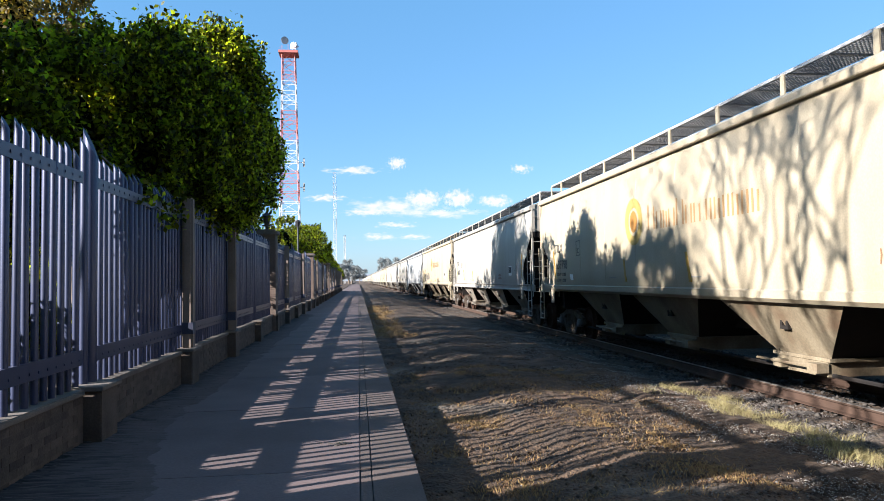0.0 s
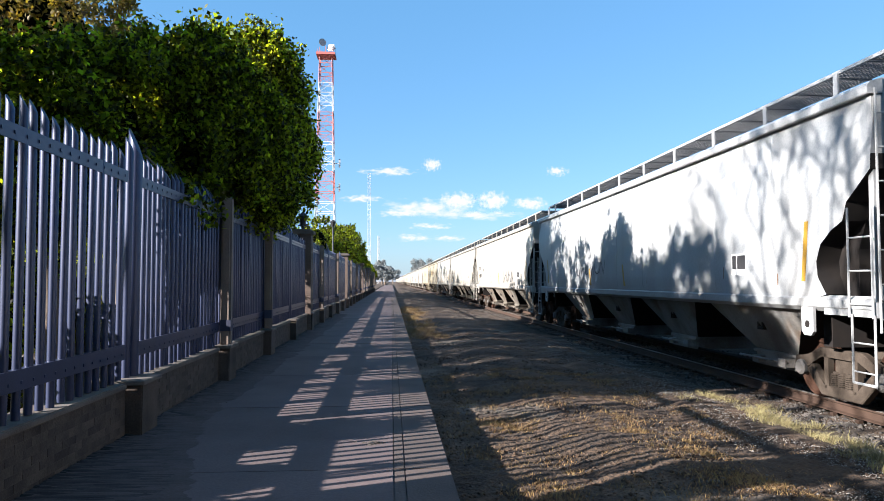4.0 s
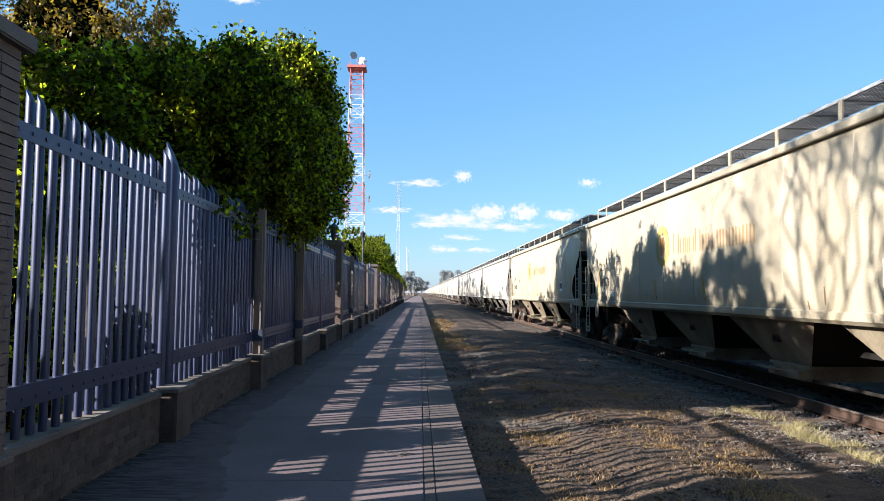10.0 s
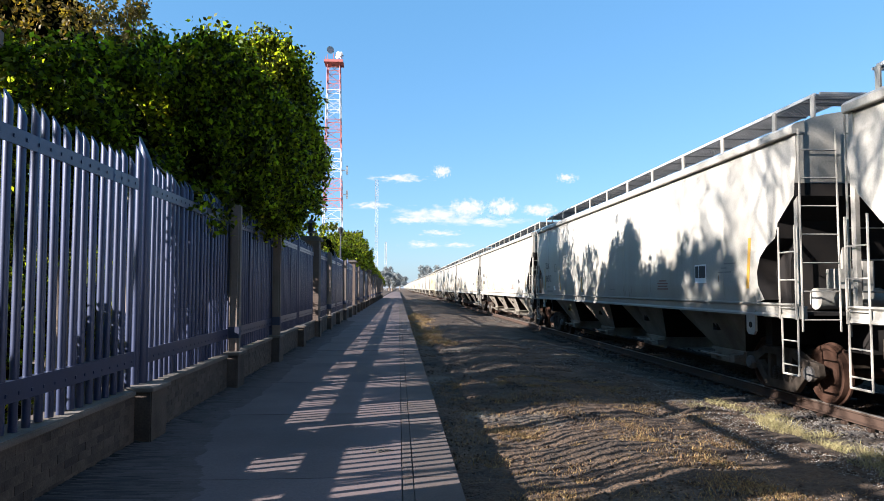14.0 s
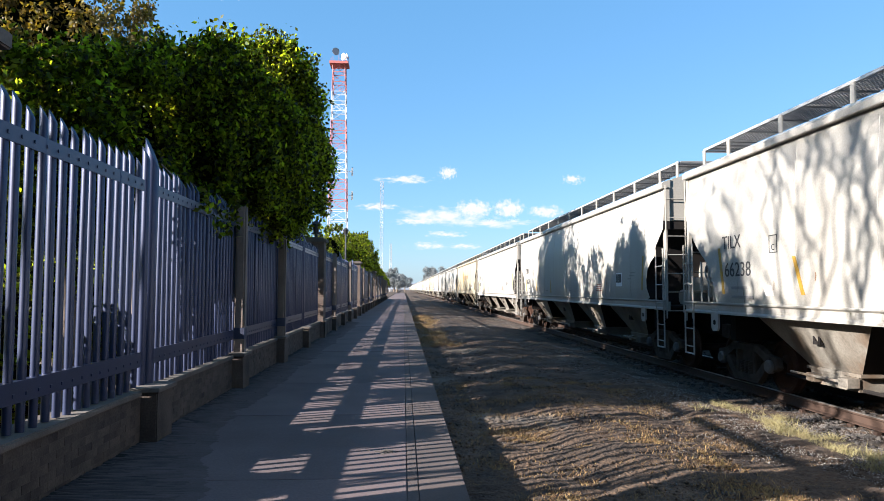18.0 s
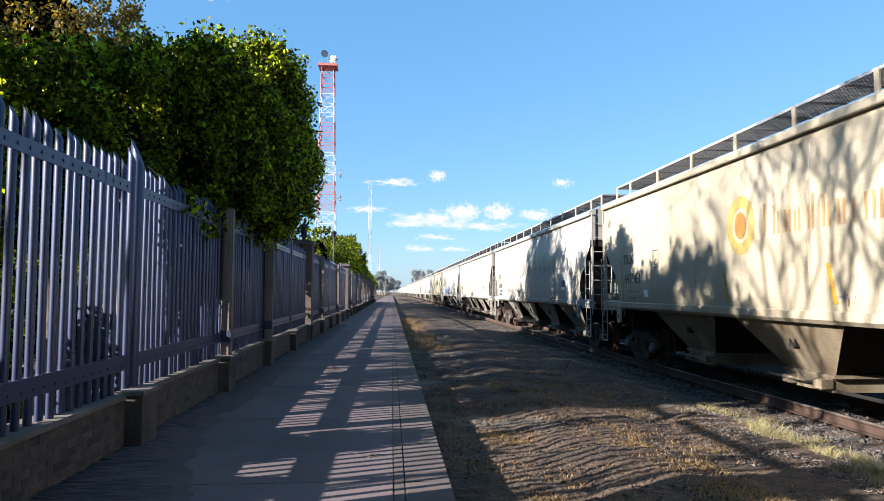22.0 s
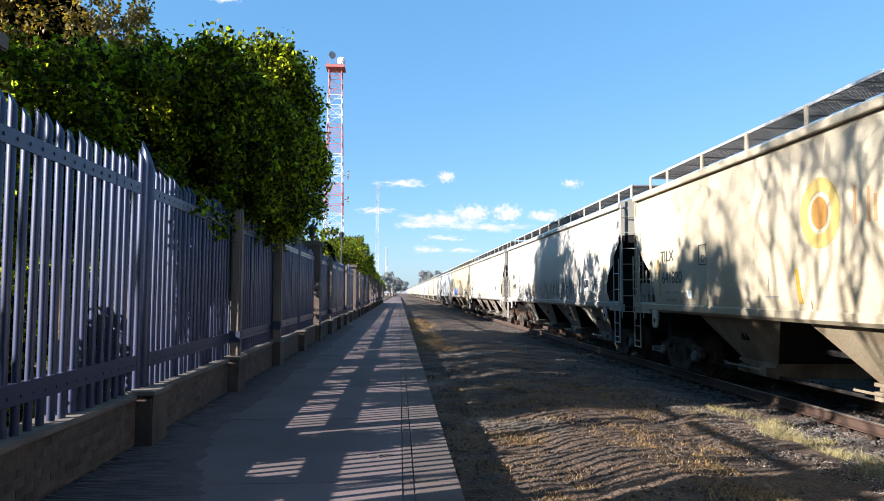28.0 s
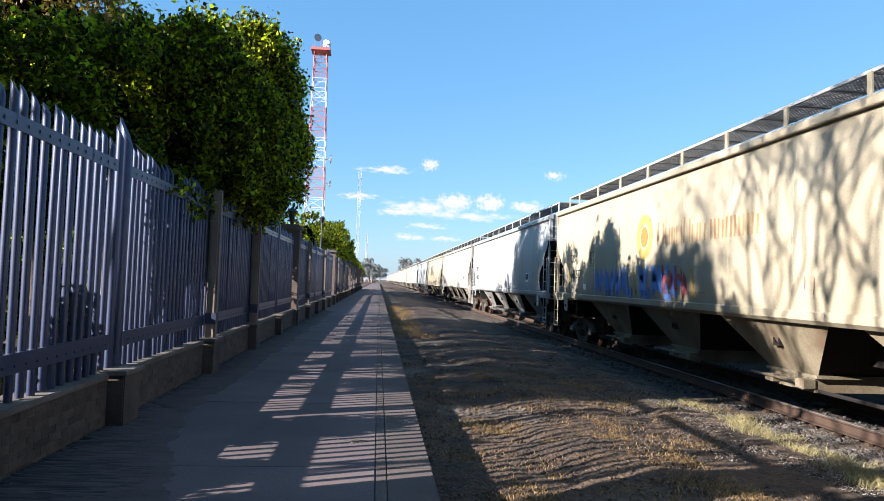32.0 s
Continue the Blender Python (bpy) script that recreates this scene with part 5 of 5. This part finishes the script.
def ribbon_block(sign, y, z, w, h, k):
    """A plain upright stroke pair that stands for one painted letter."""
    x = -SIDE - 0.005
    t = 0.055
    bm = bmesh.new()
    bars = [(y, y - t, z, z + h), (y - w + t, y - w, z, z + h * (1 if k % 2 else 0.9))]
    for a, b, c, d in bars:
        bm.faces.new([bm.verts.new(q) for q in ((x, a, c), (x, a, d), (x, b, d), (x, b, c))])
    part("painted_block", bm, M_ORANGE, sign)


WHITE, CREAM, COOL = (0.300, 0.290, 0.262, 1), (0.314, 0.278, 0.203, 1), (0.294, 0.310, 0.322, 1)
# style: s smooth, r ribbed sill; mark; load rows; sign
CARS = {
    -1: ("s", CREAM, "", "", "", 1), 0: ("s", CREAM, "639798", "215200", "69200", 1), 1: ("r", WHITE, "66201", "", "", 0),
    2: ("s", CREAM, "641561", "", "", 1), 3: ("s", COOL, "", "", "", 0), 4: ("s", WHITE, "648584", "", "", 0), 5: ("s", WHITE, "648601", "216700", "69300", 0),
    6: ("s", WHITE, "648233", "", "", 0), 7: ("s", CREAM, "641573", "", "", 1), 8: ("s", CREAM, "641555", "", "", 1), 9: ("r", WHITE, "66258", "", "", 0),
    10: ("r", WHITE, "66312", "", "", 0), 11: ("r", WHITE, "66344", "", "", 0), 12: ("r", WHITE, "66238", "", "", 0), 13: ("r", WHITE, "66291", "", "", 0),
    14: ("r", WHITE, "66270", "215800", "70200", 0), 15: ("s", CREAM, "641963", "", "", 1), 16: ("s", WHITE, "636047", "218800", "67200", 0),
    17: ("s", WHITE, "648620", "216700", "69300", 0), 18: ("s", WHITE, "648617", "", "", 0), 19: ("s", CREAM, "641820", "", "", 1),
    20: ("s", WHITE, "648401", "", "", 0), 21: ("s", WHITE, "648641", "216800", "69200", 0), 22: ("s", CREAM, "641577", "", "", 1), 23: ("s", COOL, "648612", "", "", 0),
}
TRAIN = []


def build_train():
    models = {"s": build_car(False), "r": build_car(True)}
    used = set()
    for j in range(-1, 46):
        style, tint, number, limit, weight, sign = CARS.get(j, (("s", "r", "s")[j % 3], (WHITE, WHITE, COOL, CREAM)[(j * 7) % 4], "", "", "", 0))
        here = pose(TRACK_X, j * PITCH, RAIL_Z)
        if style in used:
            car = copy_thing(models[style], here)
        else:
            car = models[style]
            used.add(style)
            car.matrix_basis = here
        rr = random.Random(j + 50)
        f = rr.uniform(0.92, 1.03)
        shade = tuple(c * f for c in tint[:3]) + (1,)
        dirt = rr.uniform(0.58, 0.7) if style == "s" else rr.uniform(0.66, 0.76)
        for o in car.children_recursive:
            if "hopper" in o.name or "outlet" in o.name:
                o.color = (shade[0] * dirt, shade[1] * dirt * 0.96, shade[2] * dirt * 0.9, 1)
            else:
                o.color = shade
        TRAIN.append((j, car))
    # markings come after the copies, so that each car has its own
    for j, car in TRAIN:
        style, tint, number, limit, weight, sign = CARS.get(j, ("s", WHITE, "", "", "", 0))
        kind = "cream" if tint == CREAM else "off-white"
        car["label"] = f"{kind} covered hopper railcar" + (" with faded sun sign" if sign else " with black lettering") + " on the track"
        if j > 25 or j < -1:
            car["label"] = "pale covered hopper railcar far along the train"
            continue
        rr = random.Random(j + 5)
        if sign:
            sun_sign(car, 0.5)
        if number:
            if style == "r":
                writing(car, "TILX", 0.34, HALF - 1.72, 2.53, width=0.70)
                writing(car, number, 0.36, HALF - 1.80, 2.03, width=0.95)
            else:
                writing(car, "TILX", 0.34, HALF - 1.76, 2.50, width=0.74)
                writing(car, number, 0.36, HALF - 1.84, 2.02, width=0.18 * len(number))
        for k, (word, val) in enumerate((("LD LMT ", limit), ("LT WT   ", weight))):
            if val:
                writing(car, word + val, 0.12 if style == "r" else 0.13, HALF - 1.95, 1.82 - k * 0.17, M_STENCIL if style == "r" else M_BLACK, width=0.80 if style == "r" else 0.84, name="load_lettering")
        if number:
            marks = [(-HALF + 2.5 - 0.12 * k, 2.06 + 0.075 * k, rr.uniform(0.2, 0.5), 0.022) for k in range(3)]
            if not limit:
                marks += [(HALF - 2.05, 1.80 - 0.16 * k, rr.uniform(0.45, 0.85), 0.05) for k in range(2)]
            marks += [(3.4, 1.74, 0.4, 0.02), (-0.6, 1.74, 0.35, 0.02)]
            for y, z, w, h in marks:
                bm = bmesh.new()
                box(bm, -SIDE - 0.006, -SIDE + 0.03, y - w, y, z, z + h)
                part("stencil_mark", bm, M_STENCIL, car, "small unreadable stencilling")
            bm = bmesh.new()
            y = HALF - 3.15
            prism(bm, [(y, 1.86), (y - 0.24, 1.86), (y - 0.28, 1.70), (y - 0.08, 1.70)], "x", -SIDE - 0.007, -SIDE + 0.03)
            part("sticker", bm, M_WHITE, car, "small white sticker")
            bm = bmesh.new()
            y, z, q = (HALF - 3.35, 2.38, 0.72) if style == "r" else (HALF - 3.75, 2.35, 1.0)
            for a, b, c, d in ((0, 0.34, 0, 0.02), (0, 0.34, 0.38, 0.40), (0, 0.02, 0.02, 0.38), (0.32, 0.34, 0.02, 0.38)):
                box(bm, -SIDE - 0.006, -SIDE, y - b * q, y - a * q, z + c * q, z + d * q)
            fr = part("plate_box", bm, M_BLACK, car, "thin black stencilled box")
            ob = writing(car, "C", 0.2 * q, y - 0.10 * q, z + 0.06 * q, name="plate_letter")
            ob.parent = fr
        for _ in range(rr.randrange(4, 8)):
            y, z, h = rr.uniform(-8.0, 8.0), rr.uniform(1.7, 2.1), rr.uniform(0.1, 0.3)
            bm = bmesh.new()
            ribbon(bm, [(y, z), (y - 0.008, z - h * 0.4), (y + 0.008, z - h)], rr.uniform(0.015, 0.03))
            part("rust_streak", bm, M_RUST, car)
    by = dict(TRAIN)
    scribble(by[2], 4, 7.6, 3.6, 1.66, 2.45, 12, 0.06, M_TAGBLK, "black sprayed scribble")
    scribble(by[3], 5, 4.0, 1.0, 1.9, 2.4, 6, 0.04, M_TAGBLK, "dark sprayed scribble")
    scribble(by[4], 6, -2.0, -5.0, 1.7, 2.4, 6, 0.05, M_TAGBLK, "dark sprayed scribble")
    scribble(by[16], 7, 1.6, -5.2, 2.35, 3.05, 15, 0.035, M_TAGBLK, "thin black sprayed scribble")
    scribble(by[16], 17, 5.0, 1.0, 1.75, 2.0, 10, 0.03, M_TAGBLK, "thin black sprayed scribble")
    scribble(by[18], 8, 5.5, 0.5, 1.6, 2.5, 14, 0.11, M_TAGBLUE, "blue sprayed letters")
    scribble(by[18], 9, 0.0, -3.5, 1.6, 2.3, 8, 0.06, M_TAGBLK, "dark sprayed scribble")
    scribble(by[20], 10, 6.0, 0.6, 1.64, 2.30, 13, 0.05, M_TAGBLK, "large black sprayed tag")
    scribble(by[20], 12, 0.5, -5.6, 1.58, 2.40, 12, 0.06, M_TAGBLK, "large black sprayed tag")
    scribble(by[22], 11, 5.4, 2.6, 1.55, 2.3, 7, 0.16, M_TAGBLUE, "blue sprayed letters")
    scribble(by[22], 13, 2.2, 0.0, 1.55, 2.35, 6, 0.20, M_TAGBLUE, "blue sprayed letters")
    scribble(by[22], 14, 0.9, -0.3, 1.6, 2.3, 4, 0.12, M_TAGRED, "red sprayed letters")
    for y, z0, z1 in ((HALF - 6.2, SILL + 0.05, SILL + 0.16), (HALF - 9.0, SILL + 0.05, SILL + 0.16), (HALF - 14, SILL + 0.05, SILL + 0.2)):
        bm = bmesh.new()
        box(bm, -1.61, -1.55, y - 0.25, y, z0, z1)
        part("yellow_patch", bm, M_YELLOW, by[16], "bright yellow painted patch")


build_train()


# ---- towers, lamp and distance ----
def lattice_tower(name, label, at, height, w0, w1, bands, r=0.07, step=2.2, red=None):
    t = thing(name, label, "tower", at)
    n = int(height / step)
    for k in range(n):
        a, b = k / n, (k + 1) / n
        wa, wb = (w0 + (w1 - w0) * a) / 2, (w0 + (w1 - w0) * b) / 2
        za, zb = a * height, b * height
        bm = bmesh.new()
        ca = [(-wa, -wa, za), (wa, -wa, za), (wa, wa, za), (-wa, wa, za)]
        cb = [(-wb, -wb, zb), (wb, -wb, zb), (wb, wb, zb), (-wb, wb, zb)]
        for i in range(4):
            j = (i + 1) % 4
            bar(bm, ca[i], cb[i], r, r, 5)
            bar(bm, cb[i], cb[j], r * 0.95, r * 0.95, 4)
            bar(bm, ca[i], cb[j], r * 0.7, r * 0.7, 4)
            if (k + i) % 2:
                bar(bm, ca[j], cb[i], r * 0.5, r * 0.5, 4)
        part("tower_section", bm, (red or M_RED) if int(b * bands - 1e-6) % 2 == (bands + 1) % 2 else M_TWHITE, t, kind="stuff")
    return t


FAR = 100.0
big = lattice_tower("radio_tower", "red and white steel lattice radio tower with dishes", (-9.45, FAR, 0), 34.3, 3.0, 1.75, 8, 0.062, 1.42)
bm = bmesh.new()
box(bm, -1.35, 1.35, -1.35, 1.35, 34.0, 34.35)
part("platform", bm, M_RED, big)
for a in range(8):
    u = a * math.pi / 4
    bm = bmesh.new()
    bar(bm, (1.25 * math.cos(u), 1.25 * math.sin(u), 34.3), (1.25 * math.cos(u), 1.25 * math.sin(u), 35.2), 0.04, 0.04, 4)
    part("rail_post", bm, M_RED, big)


def dish(parent, at, r, turn):
    bm = bmesh.new()
    seg = 18
    rings = []
    for k, (q, d) in enumerate(((1.0, 0.0), (0.97, 0.12), (0.75, 0.3), (0.4, 0.42), (0.05, 0.45))):
        rings.append([bm.verts.new((r * q * math.cos(i * 2 * math.pi / seg), r * d, r * q * math.sin(i * 2 * math.pi / seg))) for i in range(seg)])
    for a, b in zip(rings, rings[1:]):
        for i in range(seg):
            bm.faces.new((a[i], a[(i + 1) % seg], b[(i + 1) % seg], b[i]))
    bm.faces.new(rings[-1])
    bm.faces.new(rings[0][::-1])
    bar(bm, (0, r * 0.4, 0), (0, r * 0.9, 0), 0.08, 0.08, 6)
    ob = part("dish_antenna", bm, M_DISH, parent, "round grey microwave dish", smooth=40)
    ob.location, ob.rotation_euler = at, (0, 0, turn)


dish(big, (-0.5, -0.6, 35.95), 0.55, radians(25))
dish(big, (0.55, -0.6, 35.2), 0.52, radians(-40))
dish(big, (0.9, 0.3, 35.5), 0.5, radians(-60))
for z, s in ((18.5, 1), (15.0, 1), (12.4, -1)):
    bm = bmesh.new()
    bar(bm, (s * 1.2, 0, z), (s * 2.0, -0.2, z), 0.05)
    box(bm, s * 2.0 - 0.12, s * 2.0 + 0.12, -0.3, -0.1, z - 0.6, z + 0.6)
    part("panel_antenna", bm, M_DISH, big)
lattice_tower("radio_mast", "thin red and white guyed radio mast", (-7.0, 220, 0), 35.7, 0.9, 0.9, 5, 0.045, 1.6, M_DISH)
lattice_tower("radio_mast", "thin red and white guyed radio mast", (-7.4, 400, 0), 27.6, 0.9, 0.9, 3, 0.11, 2.0, M_DISH)

lamp = thing("yard_lamp", "black iron lamp post behind the fence", "lamp post", (-3.33, 40, 0))
bm = bmesh.new()
bar(bm, (0, 0, 0), (0, 0, 4.75), 0.06, 0.045, 8)
part("pole", bm, M_IRON, lamp)
bm = bmesh.new()
bar(bm, (0, 0, 4.72), (0, 0, 4.98), 0.09, 0.17, 8)
bar(bm, (0, 0, 4.98), (0, 0, 5.1), 0.19, 0.05, 8)
part("lantern", bm, M_IRON, lamp)

for k, (x, y, top, hx, hy) in enumerate(((-5.0, 47, 5.6, 1.5, 2.4), (-4.6, 52, 5.4, 1.4, 2.6), (-4.2, 57, 5.9, 1.5, 2.6), (-4.0, 62, 6.3, 1.5, 2.8), (-4.1, 68, 6.0, 1.4, 3.0),
                                          (-4.2, 75, 5.6, 1.3, 3.2), (-4.3, 84, 5.4, 1.3, 4.0), (-4.4, 94, 5.2, 1.3, 4.5), (-4.5, 106, 5.0, 1.3, 5.0), (-4.6, 122, 4.8, 1.4, 6.0), (-4.7, 142, 4.6, 1.5, 7.0), (-5.0, 166, 4.4, 1.6, 8.0))):
    hedge_tree(y, x, top, 2.2, hx, hy, 6500, True, 0.16, None, 0.0, False, 1.0, "rounded green tree further along the fence")
for k in range(5):  # tall trees deep in the yard, which shade the far part of the train
    hedge_tree(68 + 7 * k, -16.0, 12.2 + 0.5 * (k % 2), 2.0, 2.2, 3.3, 5000, True, 0.34, None, 0.0, False, 1.0, "tall dark green tree deep in the yard")


def far_tree(x, y, h, w, seed):
    t = thing("distant_tree", "hazy grey-green tree far along the railway", "tree", (x, y, 0), group="distant trees")
    rr = random.Random(seed)
    bm = bmesh.new()
    bar(bm, (0, 0, 0), (0, 0, h * 0.5), 0.5, 0.3, 6)
    pts = []
    for _ in range(14):
        c = np.array((rr.uniform(-w, w) * 0.7, rr.uniform(-w, w) * 0.5, h * rr.uniform(0.28, 0.9)))
        bar(bm, (0, 0, h * 0.4), tuple(c), 0.22, 0.08, 4)
        pts.append(rounded(300, c, np.array((w * 0.36, w * 0.36, h * 0.15)), 2.0, 0.3))
    part("trunk", bm, M_BARK, t)
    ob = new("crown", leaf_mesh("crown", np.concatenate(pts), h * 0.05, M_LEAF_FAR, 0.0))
    ob.parent = t


for k, (x, y, h, w) in enumerate(((14.0, 360, 13, 6), (19.0, 380, 14, 6), (24, 375, 12, 6), (29, 390, 11, 6), (-7, 300, 9, 4), (-3, 330, 9, 4), (-12, 280, 9, 5), (-5, 380, 13, 5), (1, 520, 12, 6),
                                  (40, 420, 14, 9), (55, 450, 15, 9), (70, 430, 14, 9), (90, 460, 15, 10))):
    far_tree(x, y, h, w, k)
for k in range(22):
    far_tree(-25 - k * 9 + R.uniform(-3, 3), 200 + R.uniform(-40, 60), R.uniform(7, 10), R.uniform(5, 8), 100 + k)

for k, (x, y, w, h) in enumerate(((-9.5, 240, 6, 4.5), (-13, 300, 10, 7))):
    b = thing("distant_house", "small pale flat-roofed building far along the railway", "house", (x, y, 0), group="distant houses")
    bm = bmesh.new()
    box(bm, -w / 2, w / 2, 0, 8, 0, h)
    part("wall", bm, M_HOUSE, b)
    bm = bmesh.new()
    box(bm, -w / 2 - 0.2, w / 2 + 0.2, -0.2, 8.2, h, h + 0.25)
    part("roof", bm, M_COPING, b)
    for s in (-1, 1):
        bm = bmesh.new()
        box(bm, s * w * 0.22 - 0.5, s * w * 0.22 + 0.5, -0.04, 0.02, h * 0.4, h * 0.75)
        part("window", bm, M_IRON, b)

bm = bmesh.new()
ring = []
for k in range(60):
    x = -1800 + k * 60
    h = 26 + 26 * noise.noise(Vector((x * 0.0016, 3, 0))) + 12 * noise.noise(Vector((x * 0.006, 8, 0)))
    ring.append((x, max(h, 4)))
prism(bm, [(-1800, -20)] + ring + [(1740, -20)], "y", 2600, 2700)
solid("backdrop_hills", bm, M_HILL, "low hazy blue hills on the horizon", "hills", kind="structure")


# ---- clouds ----
def cloud_material(name, seed, lo, hi):
    m = bpy.data.materials.new(name)
    m.use_nodes = True
    n, ln = m.node_tree.nodes, m.node_tree.links
    n.clear()
    out, mixs = n.new("ShaderNodeOutputMaterial"), n.new("ShaderNodeMixShader")
    tr, em = n.new("ShaderNodeBsdfTransparent"), n.new("ShaderNodeEmission")
    em.inputs[0].default_value, em.inputs[1].default_value = (1.0, 0.985, 0.97, 1), 0.235
    co = n.new("ShaderNodeTexCoord")
    gr = n.new("ShaderNodeTexGradient")
    gr.gradient_type = "SPHERICAL"
    ln.new(co.outputs["Object"], gr.inputs[0])
    ns = n.new("ShaderNodeTexNoise")
    ns.noise_dimensions = "4D"
    ns.inputs["Scale"].default_value, ns.inputs["Detail"].default_value, ns.inputs["W"].default_value = 2.6, 8.0, seed
    mp = n.new("ShaderNodeMapping")
    mp.inputs["Scale"].default_value = (2.2, 1, 1.0)
    ln.new(co.outputs["Object"], mp.inputs[0])
    ln.new(mp.outputs[0], ns.inputs["Vector"])
    add = n.new("ShaderNodeMath")
    add.operation = "MULTIPLY_ADD"
    add.inputs[1].default_value = 1.5
    ln.new(ns.outputs[0], add.inputs[0])
    ln.new(gr.outputs[0], add.inputs[2])
    mr = n.new("ShaderNodeMapRange")
    mr.interpolation_type = "SMOOTHSTEP"
    mr.inputs["From Min"].default_value, mr.inputs["From Max"].default_value = lo, hi
    ln.new(add.outputs[0], mr.inputs["Value"])
    edge = n.new("ShaderNodeMapRange")
    edge.inputs["From Min"].default_value, edge.inputs["From Max"].default_value = 0.0, 0.3
    ln.new(gr.outputs[0], edge.inputs["Value"])
    mul = n.new("ShaderNodeMath")
    mul.operation = "MULTIPLY"
    ln.new(mr.outputs[0], mul.inputs[0])
    ln.new(edge.outputs[0], mul.inputs[1])
    ln.new(mul.outputs[0], mixs.inputs[0])
    ln.new(tr.outputs[0], mixs.inputs[1])
    ln.new(em.outputs[0], mixs.inputs[2])
    ln.new(mixs.outputs[0], out.inputs[0])
    return m


CLOUDS = []
CLOUD_Y = 2400.0
CLOUD_SPOTS = [  # along, up (metres per metre of distance), half width, half height, threshold
    (-0.0012, 0.1586, 0.0691, 0.0114, 0.95), (0.0601, 0.1684, 0.0195, 0.013, 0.8), (-0.0416, 0.118, 0.0488, 0.0089, 0.95), (0.0561, 0.1041, 0.1057, 0.0211, 0.95),
    (0.0971, 0.1151, 0.0407, 0.0179, 0.8), (0.1467, 0.1156, 0.0325, 0.0179, 0.78), (0.2008, 0.111, 0.0358, 0.013, 0.8), (0.0153, 0.0956, 0.0569, 0.0098, 0.95),
    (0.0561, 0.0771, 0.0488, 0.0081, 1.0), (0.0317, 0.0606, 0.0569, 0.0098, 1.05), (0.2346, 0.1555, 0.0276, 0.0114, 0.98), (0.1218, 0.0923, 0.0976, 0.0114, 1.0),
    (0.0807, 0.0592, 0.0488, 0.0081, 1.05), (-0.25, 0.405, 0.05, 0.012, 1.0),
]
for k, (u, v, w, h, lo) in enumerate(CLOUD_SPOTS):
    bm = bmesh.new()
    bm.faces.new([bm.verts.new(c) for c in ((-1, 0, -1), (1, 0, -1), (1, 0, 1), (-1, 0, 1))])
    c = solid("cloud", bm, cloud_material("cloud_vapour", k * 3.7 + 1, lo + 0.12, lo + 0.80), "small white fair-weather cloud", "cloud", kind="structure")
    c.location, c.scale = (u * CLOUD_Y, CLOUD_Y - k * 9, 1.6 + v * CLOUD_Y), (w * CLOUD_Y, 1, h * CLOUD_Y)
    c.visible_shadow = False
    CLOUDS.append(c)


# ---- what moves ----
SPEED = 14.02
DRIFT = [(0, -0.05), (3, -0.35), (6, -0.4), (8, 0.35), (9.5, 0.05), (11, 0.12), (13.5, 0.4), (15.5, 0.3), (18, 0.05), (21, 0.45), (24, 0.2), (26, 0.0), (28, -0.2), (30, -0.05), (32, -0.7)]


def travelled(t):
    """How far the train has rolled at t seconds, in metres."""
    for (a, p), (b, q) in zip(DRIFT, DRIFT[1:]):
        if t <= b + 1e-6:
            u = (t - a) / (b - a)
            return SPEED * t - 1.97 + p + (q - p) * u * u * (3 - 2 * u)
    return SPEED * t - 1.97 + DRIFT[-1][1]


def motions():
    times = list(range(33))
    for j, car in TRAIN:
        y0 = (j + 0.5) * PITCH
        walk(car, [(t, pose(TRACK_X, y0 - travelled(t), RAIL_Z)) for t in times])
    wheels = [o for _, car in TRAIN for o in car.children_recursive if o.name.startswith("wheelset")]
    rows = []
    for k in range(32 * FPS + 1):
        turn = math.degrees(travelled(k / FPS) / 0.457)
        rows.append((k / FPS, pose(0, 0, 0, turn % 360)))
    walk(wheels[0], rows)
    keys = wheels[0].animation_data
    for o in wheels[1:]:
        o.rotation_mode = "QUATERNION"
        o.animation_data_create()
        o.animation_data.action, o.animation_data.action_slot = keys.action, keys.action_slot
    for c in CLOUDS:
        x, y, z = c.location
        walk(c, [(t, pose(x - 6 + t * 0.85, y, z)) for t in (0, 16, 32)])


motions()
